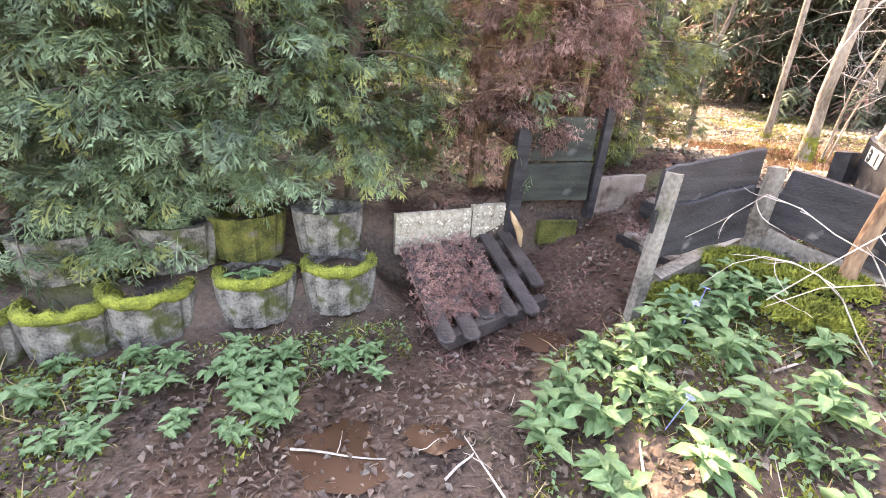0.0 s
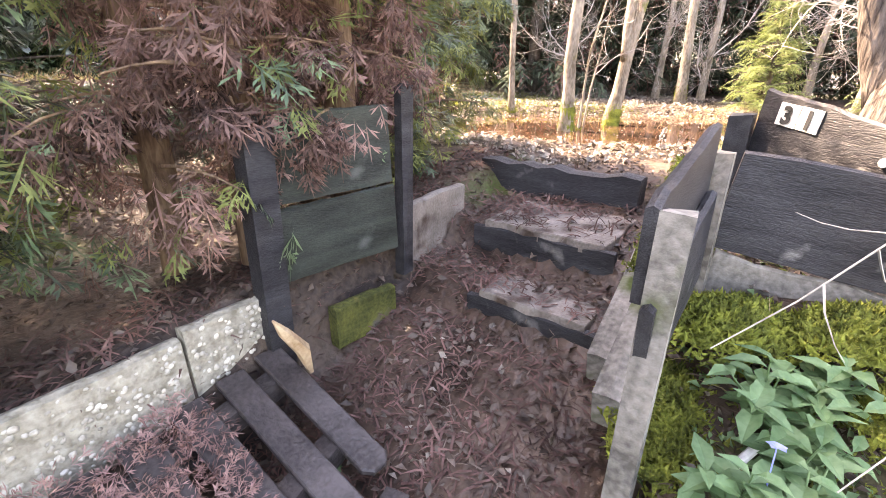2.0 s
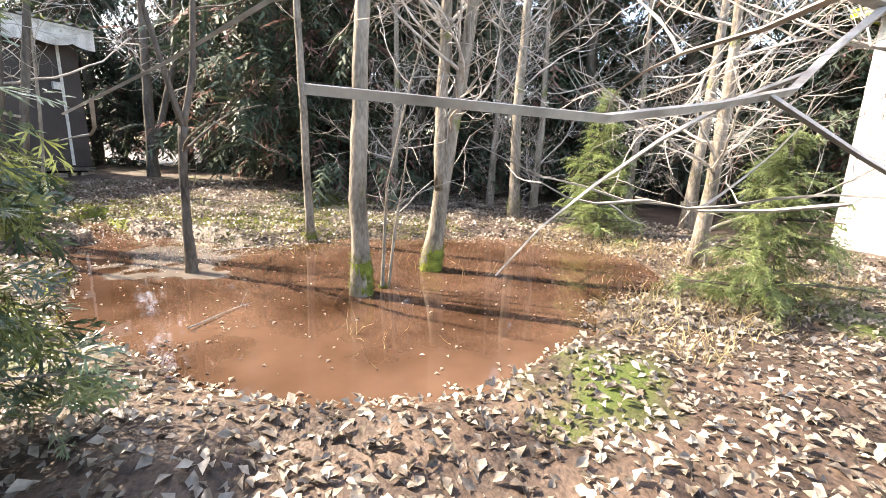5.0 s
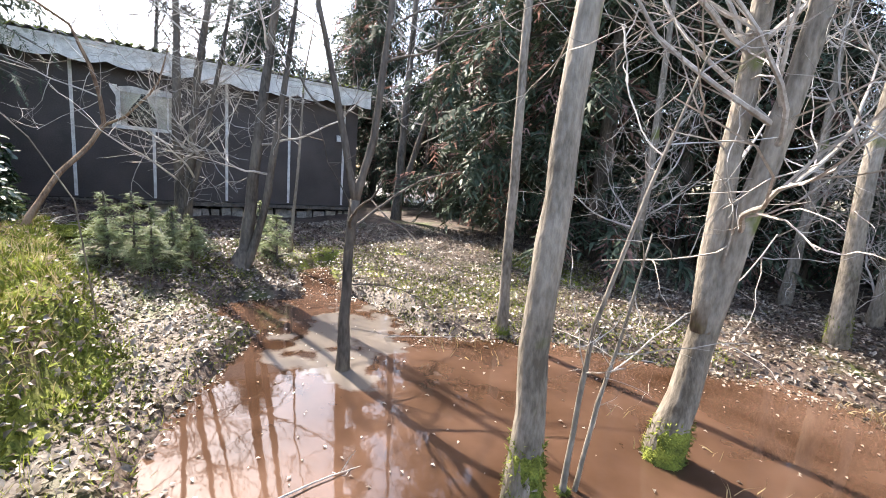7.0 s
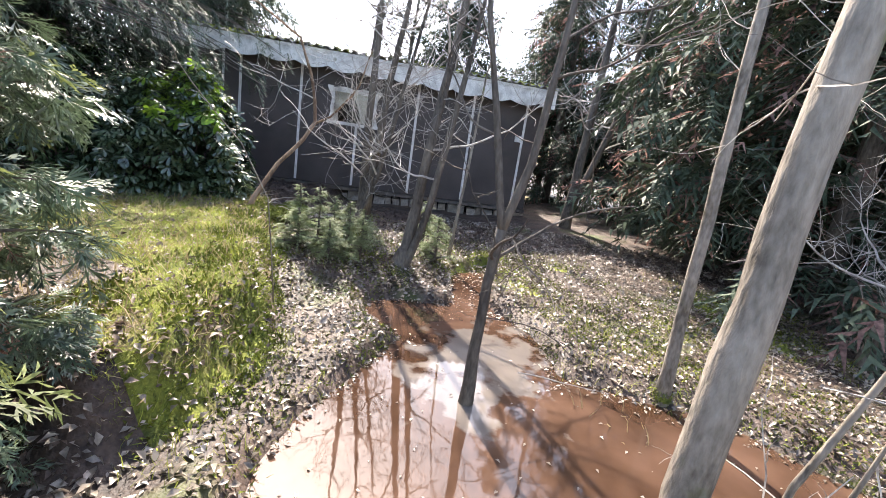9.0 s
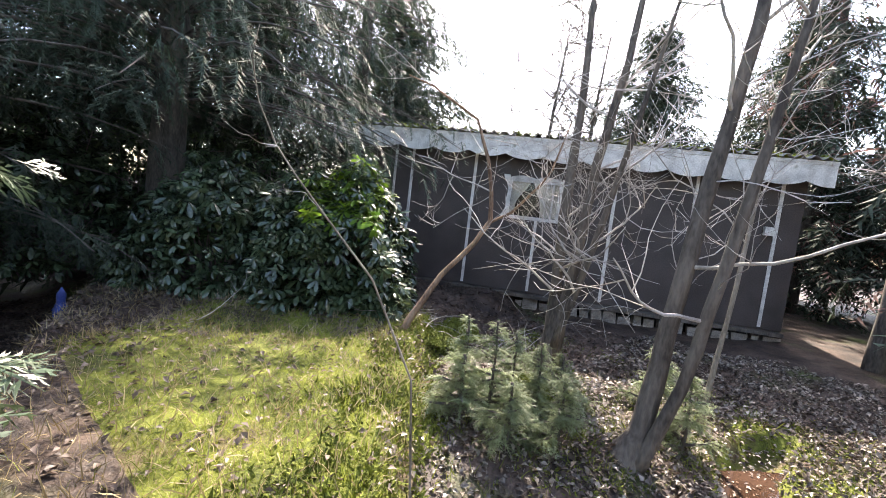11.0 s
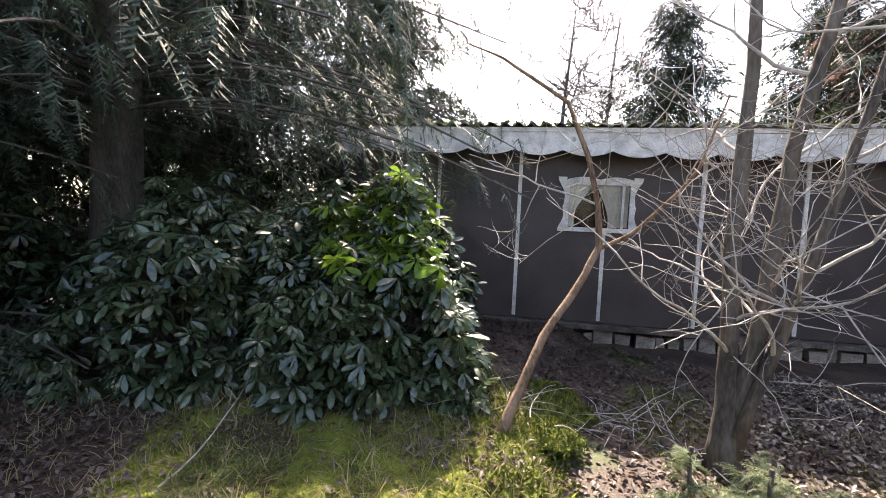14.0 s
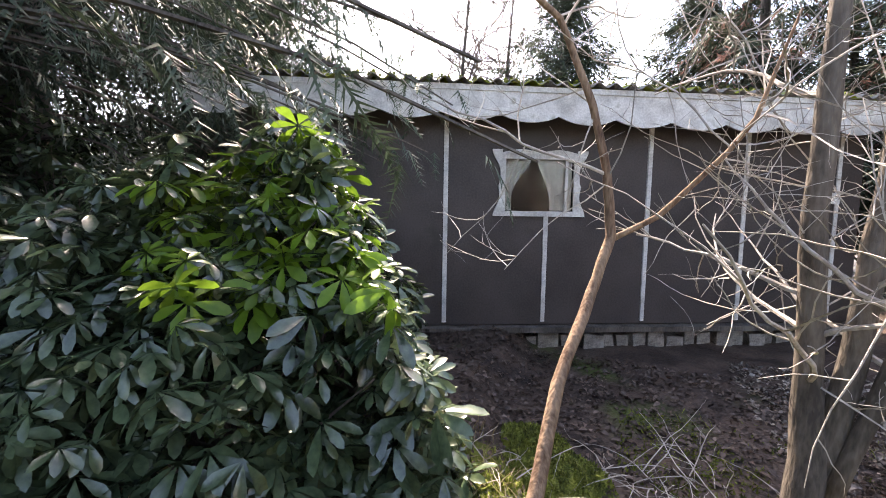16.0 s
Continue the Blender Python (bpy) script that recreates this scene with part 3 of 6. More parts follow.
def conifer(name, label, x, y, z, height, radius, count, mat, seed, low=0.3, piece=NEEDLES, size=(0.8, 1.5), trunk_r=0.12, droop=0.5, group="", second=None, bark=DARK_BARK, shape=0.8, category="tree"):
    """Trunk, limbs and a crown of many sprays on whorled, drooping branches."""
    g = random.Random(seed)
    ob = thing(name, Matrix.Translation((x, y, z)), label, category, group)
    s = Soup()
    s.tube([(0, 0, -0.1), (0.02, 0, height * 0.3), (0, 0.03, height * 0.7), (0, 0, height)], [trunk_r * 1.2, trunk_r, trunk_r * 0.6, 0.01], 9)
    part("trunk", s, bark, ob, smooth=True)
    s = Soup()
    spots, heads, small = [], [], []
    nb = max(10, int(count / 22))
    for k in range(nb):
        t = (k + g.random()) / nb
        h = low + (height - low) * t
        ln = radius * max(0.06, (1 - t) ** shape) * g.uniform(0.65, 1.15)
        a = g.uniform(0, math.tau)
        d = Vector((math.cos(a), math.sin(a), 0.15))
        q = []
        p = Vector((0, 0, h))
        for j in range(6):
            q.append(p.copy())
            d = (d + Vector((g.uniform(-0.12, 0.12), g.uniform(-0.12, 0.12), -droop * 0.16))).normalized()
            p = p + d * ln / 5
        s.tube(q, [0.018 * (1 - j / 6.5) * max(0.35, ln / radius) + 0.002 for j in range(6)], 4, False)
        for _ in range(22):
            w = g.random() ** 0.7 * 4.99
            i = int(w)
            spots.append(q[i].lerp(q[i + 1], w - i) + Vector((g.gauss(0, 0.05), g.gauss(0, 0.05), g.gauss(0, 0.03))) * radius)
            heads.append(a - math.pi / 2 + g.gauss(0, 0.7))
            small.append(0.45 + 0.55 * min(1, 1.6 * (1 - t)))
    tagged(part("branch", s, bark, ob), kind="stuff")
    xyz, heads, small = np.array([p[:] for p in spots]), np.array(heads), np.array(small)
    if second:
        pick = rng.random(len(xyz)) < second[1]
        m = spin(pick.sum(), 0.35, size, heads[pick], droop)
        m[:, :3, :3] *= small[pick][:, None, None]
        scattered("crown", piece[0], piece[1], placed(m, xyz[pick]), second[0], ob)
        xyz, heads, small = xyz[~pick], heads[~pick], small[~pick]
    m = spin(len(xyz), 0.35, size, heads, droop)
    m[:, :3, :3] *= small[:, None, None]
    scattered("crown", piece[0], piece[1], placed(m, xyz), mat, ob)
    return ob


# ---- the entrance ----
def along(p, q):
    """A pose at p whose x axis runs to q (x, y, z points), z up."""
    p, q = Vector(p), Vector(q)
    d = (q - p).normalized()
    side = Vector((0, 0, 1)).cross(d).normalized()
    up = d.cross(side)
    m = Matrix((d, side, up)).transposed().to_4x4()
    m.translation = p
    return m


def board(soup, length, height, thick, m=None, wob=0.006, cuts=10, taper=0.0, seed=1):
    """A worn plank: x along, z up, uneven edges; taper lowers its top towards the end."""
    g = random.Random(seed)
    top, bot = [], []
    for k in range(cuts + 1):
        x = length * k / cuts
        top.append((x, height - taper * k / cuts + g.uniform(-wob, wob)))
        bot.append((x, g.uniform(-wob, wob)))
    v, f = [], []
    for k in range(cuts + 1):
        for y in (0, thick):
            e = 0.004
            v.extend([(bot[k][0], y, bot[k][1]), (top[k][0], y, top[k][1] - e)])
        v.append((top[k][0], thick / 2, top[k][1] + e))
    for k in range(cuts):
        a, b = k * 5, k * 5 + 5
        f += [(a, b, b + 1, a + 1), (a + 3, b + 3, b + 2, a + 2), (a + 1, b + 1, b + 4, a + 4), (a + 4, b + 4, b + 3, a + 3), (a, a + 2, b + 2, b)]
    a, b = 0, cuts * 5
    f += [(a, a + 1, a + 4, a + 3, a + 2), (b, b + 2, b + 3, b + 4, b + 1)]
    if m is not None:
        v = [m @ Vector(p) for p in v]
    soup.add(v, f)


def planter(x, y, z, turn, lean, label, mossy=0.0, seed=0, height=0.29, rim=True):
    """A concrete planting ring: ribbed barrel front, hollow, earth inside."""
    g = random.Random(seed)
    ob = thing("planting_ring", pose(x, y, z, lean, 0, turn), label, "planter", "stacked planting rings")
    s = Soup()
    k = 40
    outer_b, outer_m, outer_t, inner_t, inner_b = [], [], [], [], []
    for i in range(k):
        a = i * math.tau / k
        groove = 0.019 if i % 4 == 0 else 0.0
        cx, cy = math.cos(a), math.sin(a)
        wide = 0.228 * (1.0 + 0.05 * abs(cx) ** 3)
        j = g.uniform(-0.003, 0.003)
        outer_b.append((cx * (wide * 0.87 - groove), cy * (wide * 0.87 - groove), 0))
        outer_m.append((cx * (wide * 0.97 - groove), cy * (wide * 0.97 - groove), height * 0.6))
        outer_t.append((cx * (wide - groove * 0.6 + j), cy * (wide - groove * 0.6 + j), height + g.uniform(-0.006, 0.006)))
        inner_t.append((cx * (wide - 0.045), cy * (wide - 0.045), height - 0.004))
        inner_b.append((cx * (wide - 0.05), cy * (wide - 0.05), height - 0.12))
    rows = [outer_b, outer_m, outer_t, inner_t, inner_b]
    v = [p for r in rows for p in r]
    f = [(r * k + i, r * k + (i + 1) % k, (r + 1) * k + (i + 1) % k, (r + 1) * k + i) for r in range(4) for i in range(k)]
    f.append(tuple(range(k))[::-1])
    s.add(v, f)
    part("ring", s, MOSS_OLD if mossy > 0.6 else CONCRETE, ob)
    s = Soup()
    s.add([(math.cos(i * math.tau / 16) * 0.18, math.sin(i * math.tau / 16) * 0.18, height - 0.10 + g.uniform(-0.01, 0.015)) for i in range(16)] + [(0, 0, height - 0.07)],
          [(i, (i + 1) % 16, 16) for i in range(16)])
    part("earth", s, SOIL, ob)
    if rim:
        s = Soup()
        arc = range(-1, 12)
        pts, rad = [], []
        for i in arc:
            a = -math.pi + i * math.pi / 11
            pts.append((math.cos(a) * 0.208, math.sin(a) * 0.212, height + 0.002 + g.uniform(-0.012, 0.008)))
            rad.append(g.uniform(0.026, 0.044))
        s.tube(pts, rad, 8)
        cushion = part("moss_rim", s, MOSS, ob, "thick yellow-green moss on the rim", True)
        n = 700
        w = rng.uniform(0, len(pts) - 1.01, n)
        i = w.astype(int)
        c = np.array(pts)
        xyz = c[i] + (c[i + 1] - c[i]) * (w - i)[:, None] + rng.normal(0, 0.017, (n, 3)) + np.array([0, 0, 0.006])
        scattered("moss", [(-0.004, 0, 0), (0.004, 0, 0), (0, 0.02, 0.012)], [(0, 1, 2)], placed(spin(n, 0.9, (0.6, 1.5)), xyz), MOSS, cushion)
    return ob


for i, (x, y, z, tr) in enumerate([(-1.27, 2.24, -0.05, 40), (-0.96, 2.52, -0.04, 42), (-0.69, 2.76, -0.02, 40), (-0.24, 3.10, 0.02, 38), (0.17, 3.38, 0.04, 36)]):
    planter(x, y, z, tr, -3, "grey concrete planting ring with a mossy rim, standing on the soil", 0.2, 10 + i)
for i, (x, y, z, tr, ms) in enumerate([(-1.66, 2.44, 0.23, 42, 0.9), (-1.25, 2.75, 0.24, 40, 0.2), (-0.79, 3.11, 0.26, 40, 0.1), (-0.48, 3.37, 0.29, 38, 0.9), (-0.04, 3.63, 0.31, 37, 0.1)]):
    planter(x, y, z, tr, -2, "mossy green concrete planting ring in the upper row" if ms > 0.5 else "bare grey ribbed concrete planting ring in the upper row", ms, 20 + i, rim=False)


def edging(p, q, z0, height, seed):
    """A slab on edge with pebbles washed out on its face."""
    a, b = Vector((*p, z0)), Vector((*q, z0))
    m = along(a, b)
    L = (b - a).length
    ob = thing("edging_slab", m, "washed-pebble concrete edging slab set upright in the soil", "edging", "edging slabs")
    s = Soup()
    board(s, L, height, 0.05, wob=0.004, cuts=6, seed=seed)
    part("slab", s, AGGREGATE, ob)
    n = int(L * 330)
    xyz = np.stack([rng.uniform(0.01, L - 0.01, n), np.full(n, -0.001), rng.uniform(0.02, height - 0.012, n)], 1)
    th = np.linspace(0, math.tau, 7)[:-1]
    v = [(math.cos(a) * 0.010, -0.001, math.sin(a) * 0.008) for a in th] + [(math.cos(a + 0.3) * 0.006, -0.006, math.sin(a + 0.3) * 0.005) for a in th]
    f = [(i, (i + 1) % 6, 6 + (i + 1) % 6, 6 + i) for i in range(6)] + [tuple(range(6, 12))]
    mm = np.tile(np.eye(4), (n, 1, 1))
    sz, an = rng.uniform(0.5, 1.35, n), rng.uniform(0, math.tau, n)
    mm[:, 0, 0], mm[:, 0, 2], mm[:, 2, 0], mm[:, 2, 2], mm[:, 1, 1] = np.cos(an) * sz, np.sin(an) * sz, -np.sin(an) * sz, np.cos(an) * sz, sz
    scattered("pebble_face", v, f, placed(mm, xyz), PEBBLE, ob)["kind"] = "stuff"


edging((0.36, 3.86), (0.83, 4.23), 0.22, 0.31, 1)
edging((0.84, 4.235), (1.10, 4.44), 0.24, 0.32, 2)


def pallet():
    """Six dark wet slats on bearers, sloping up towards the edging."""
    ob = thing("wooden_pallet", pose(0, 0, 0), "dark wet wooden pallet laid as a ramp under dead twigs", "pallet")
    near = [Vector((1.00, 3.10, 0.075)).lerp(Vector((1.50, 3.72, 0.13)), k / 5) for k in range(6)]
    far = [Vector((0.46, 3.83, 0.29)).lerp(Vector((1.06, 4.38, 0.33)), k / 5) for k in range(6)]
    reach = [0.98, 1.03, 0.92, 0.98, 1.04, 0.80]
    for k in range(6):
        f, n = far[k], far[k].lerp(near[k], reach[k])
        m = along(n, f)
        L = (f - n).length
        s = Soup()
        w = 0.052
        ring = [(0.03, -w), (0.0, -w * 0.5), (0.0, w * 0.5), (0.03, w), (L, w), (L, -w)]
        z = 0.022
        v = [(x, y, 0) for x, y in ring] + [(x, y, z * 0.8) for x, y in ring] + [(x + (0.006 if x < L / 2 else -0.004), y * 0.9, z) for x, y in ring]
        fc = [(i, (i + 1) % 6, 6 + (i + 1) % 6, 6 + i) for i in range(6)] + [(6 + i, 6 + (i + 1) % 6, 12 + (i + 1) % 6, 12 + i) for i in range(6)]
        fc += [tuple(range(12, 18)), tuple(range(6))[::-1]]
        s.add(v, fc)
        part("slat", s, WET_WOOD, ob, m=m)
    for t in (0.12, 0.55, 0.9):
        a = far[0].lerp(near[0], t) - Vector((0, 0, 0.055))
        b = far[5].lerp(near[5], t) - Vector((0, 0, 0.055))
        s = Soup()
        s.box((0, -0.04, -0.03), ((b - a).length, 0.04, 0.052))
        part("bearer", s, WET_WOOD, ob, m=along(a, b))


pallet()


def black_gate():
    """The tarred post and board panel at the hedge."""
    ob = thing("gate_panel", pose(0, 0, 0), "black tarred board panel between posts, green with algae", "fence")
    a, b = Vector((1.13, 4.46, 0.58)), Vector((1.66, 4.69, 0.60))
    m = along(a, b)
    L = (b - a).length
    for k, h in enumerate((0.30, 0.33)):
        s = Soup()
        board(s, L, h - 0.006, 0.025, wob=0.003, seed=40 + k)
        part("board", s, GREEN_BLACK, ob, m=m @ pose(0, 0.01 * (k % 2), 0.0 + 0.31 * k))
    for p, h, w in ((Vector((1.10, 4.42, 0.2)), 0.98, 0.055), (Vector((1.69, 4.72, 0.45)), 0.86, 0.03)):
        s = Soup()
        s.box((-w, -w * 0.8, 0), (w, w * 0.8, h), wob=0.008)
        part("post", s, BLACK_WOOD, ob, m=Matrix.Translation(p) @ pose(0, 0, 0, 0, 2, 34))
    s = Soup()
    s.tube([(0, 0, 0), (0.01, 0.01, 0.12), (-0.02, 0.0, 0.25), (-0.035, 0, 0.33)], [0.012, 0.03, 0.022, 0.004], 5)
    part("splinter", s, FRESH_WOOD, ob, "pale freshly splintered wood", m=pose(1.22, 4.30, 0.27, 14, -14, 10))


black_gate()


def kerb(p, q, z, h, seed, label="grey concrete kerb along the steps"):
    a, b = Vector((*p, z)), Vector((*q, z))
    s = Soup()
    board(s, (b - a).length, h, 0.06, wob=0.006, cuts=6, seed=seed)
    ob = new("kerb", s.mesh("kerb", SLAB))
    ob.matrix_world = along(a, b)
    ob.data.materials[0] = MOSS_OLD if seed == 52 else SLAB
    tagged(ob, label, "kerb", "kerbs")


kerb((1.73, 4.74), (2.12, 5.06), 0.42, 0.36, 51)
kerb((1.34, 4.44), (1.62, 4.60), 0.26, 0.18, 52, "mossy light concrete block under the black panel")


def at_passage(u, n, z):
    return Vector((C[0] * u + N[0] * n, C[1] * u + N[1] * n, z))


def step(u0, u1, n0, n1, z, seed, riser=0.16):
    """A concrete slab tread on a dark board riser."""
    ob = thing("garden_step", Matrix.Translation(at_passage(u0, n0, z)) @ pose(0, 0, 0, 0, 0, math.degrees(math.atan2(C[1], C[0]))), "muddy grey concrete slab step with a dark board riser", "step", "garden steps")
    g = random.Random(seed)
    s = Soup()
    D, L = u1 - u0, n1 - n0
    ring = []
    for k in range(6):
        ring.append((g.uniform(-0.01, 0.01), L * k / 6))
    for k in range(4):
        ring.append((D * k / 4, L + g.uniform(-0.02, 0.0)))
    for k in range(6):
        ring.append((D + g.uniform(-0.015, 0.015), L * (1 - k / 6)))
    for k in range(4):
        ring.append((D * (1 - k / 4), g.uniform(-0.01, 0.01)))
    n = len(ring)
    v = [(x, y, -0.05) for x, y in ring] + [(x, y, -0.006) for x, y in ring] + [(x * 0.985 + D * 0.007, y * 0.985 + L * 0.007, g.uniform(-0.002, 0.002)) for x, y in ring]
    f = [(i, i + n, (i + 1) % n + n, (i + 1) % n) for i in range(n)] + [(i + n, i + 2 * n, (i + 1) % n + 2 * n, (i + 1) % n + n) for i in range(n)]
    f += [tuple(range(2 * n, 3 * n))[::-1], tuple(range(n))]
    s.add(v, f)
    part("tread", s, SLAB, ob)
    s = Soup()
    board(s, L + 0.1, riser, 0.035, wob=0.008, seed=seed)
    part("riser", s, BLACK_WOOD, ob, m=pose(0.03, -0.05, -0.05 - riser + 0.02, 0, 0, 90))
    return ob


step(4.08, 4.44, 2.02, 2.50, 0.485, 61, 0.12)
step(4.45, 4.92, 2.10, 2.72, 0.668, 62, 0.13)
s = Soup()
board(s, 0.98, 0.27, 0.13, wob=0.014, seed=63)
log = new("timber_edge", s.mesh("timber_edge", BLACK_WOOD))
log.matrix_world = Matrix.Translation(at_passage(5.16, 2.14, 0.575)) @ pose(0, 0, 0, 0, 0, 90 + math.degrees(math.atan2(C[1], C[0])))
tagged(log, "dark rotten squared timber edging the top step", "timber")


def stringer(u0, n0, z0, u1, n1, z1, w, mossy, seed):
    a, b = at_passage(u0, n0, z0), at_passage(u1, n1, z1)
    ob = thing("step_rail", along(a, b), "mossy grey plank on edge beside the steps" if mossy else "weathered grey plank beside the steps", "plank", "planks beside the steps")
    s = Soup()
    board(s, (b - a).length, 0.16, w, wob=0.008, seed=seed, m=pose(0, -w / 2, -0.12))
    part("plank", s, GREY_WOOD, ob)
    if mossy:
        L = (b - a).length
        s = Soup()
        s.tube([(L * (0.35 + 0.65 * k / 7), 0, 0.035) for k in range(8)], [0.03 + 0.008 * math.sin(k * 2.3) for k in range(8)], 9)
        c = part("moss_cushion", s, MOSS, ob, "bright green moss along the top", True)
        n = 900
        xyz = np.stack([rng.uniform(L * 0.3, L, n), rng.normal(0, 0.02, n), rng.uniform(0.04, 0.07, n)], 1)
        scattered("moss", [(-0.004, 0, 0), (0.004, 0, 0), (0, 0.02, 0.012)], [(0, 1, 2)], placed(spin(n, 0.9, (0.6, 1.5)), xyz), MOSS, c)


stringer(3.95, 1.92, 0.44, 5.35, 2.02, 0.88, 0.07, True, 65)
stringer(3.75, 1.82, 0.46, 4.60, 1.86, 0.74, 0.09, False, 66)


def right_fence():
    ob = thing("board_fence", pose(0, 0, 0), "crooked tarred board fence with weathered posts, partly fallen", "fence")
    a, k = Vector((1.95, 3.42, 0)), Vector((2.48, 3.79, 0))
    d = (k - a).length
    for z, h, tp, mt, sd in ((0.64, 0.28, -0.02, BLACK_WOOD, 71), (0.90, 0.22, -0.08, BLACK_WOOD, 72)):
        s = Soup()
        board(s, d, h, 0.028, wob=0.008, taper=tp, seed=sd)
        part("board", s, mt, ob, m=along(a + Vector((0, 0, z)), k + Vector((0, 0, z + (0.10 if sd == 71 else 0.02)))) @ pose(0, 0.03 * (sd == 72), 0))
    for p, z0, z1, w, tilt in ((Vector((1.92, 3.40, 0)), 0.02, 1.11, 0.028, 3), (Vector((2.53, 3.85, 0)), 0.3, 1.12, 0.034, 2), (Vector((3.05, 4.24, 0)), 0.5, 1.20, 0.04, -4)):
        s = Soup()
        s.box((-w, -w, 0), (w, w, z1 - z0), wob=0.007)
        part("post", s, GREY_WOOD if w < 0.038 else BLACK_WOOD, ob, m=Matrix.Translation(p + Vector((0, 0, z0))) @ pose(0, 0, 0, 0, tilt, 35))
    k = Vector((2.57, 3.88, 0))
    q = Vector((3.40, 3.02, 0))
    for z0, z1, h, tp, mt, sd in ((0.80, 0.65, 0.33, 0.02, BLACK_WOOD, 73), (0.58, 0.42, 0.20, 0.0, GREY_WOOD, 74)):
        s = Soup()
        b, e = k + Vector((0.02, 0, z0)), q + Vector((0, 0, z1))
        board(s, (e - b).length, h, 0.028, wob=0.012, taper=tp, seed=sd)
        part("board", s, mt, ob, m=along(b, e))
    return ob


right_fence()


def number_board():
    a, b = Vector((3.06, 4.20, 1.03)), Vector((2.95, 3.52, 0.95))
    m = along(a, b)
    ob = thing("number_board", m, "slanting black board carrying a white house number 31", "sign board")
    s = Soup()
    board(s, (b - a).length, 0.27, 0.026, wob=0.006, taper=0.06, seed=75)
    part("board", s, BLACK_WOOD, ob)
    for k, ch in enumerate("31"):
        x = 0.09 + 0.093 * k
        s = Soup()
        s.box((0, -0.005, 0), (0.086, 0.0, 0.080))
        pl = part("number_plate", s, PLATE, ob, "white plate with a black numeral", m=pose(x, -0.002, 0.155, 0, 1, 0))
        tx = bpy.data.curves.new("numeral", "FONT")
        tx.body = ch
        tx.size = 0.086
        tx.extrude = 0.001
        tx.offset = 0.004
        tx.align_x = "CENTER"
        tx.materials.append(INK)
        num = new("numeral", tx)
        num.parent = pl
        num.matrix_local = pose(0.043, -0.0075, 0.010, 90, 0, 0)
    s = Soup()
    s.tube([(0, 0, 0), (0.0, -0.012, 0)], [0.016, 0.014], 9)
    part("knob", s, PLATE, ob, "small white disc", m=pose(0.52, -0.001, 0.13))
    return ob


number_board()


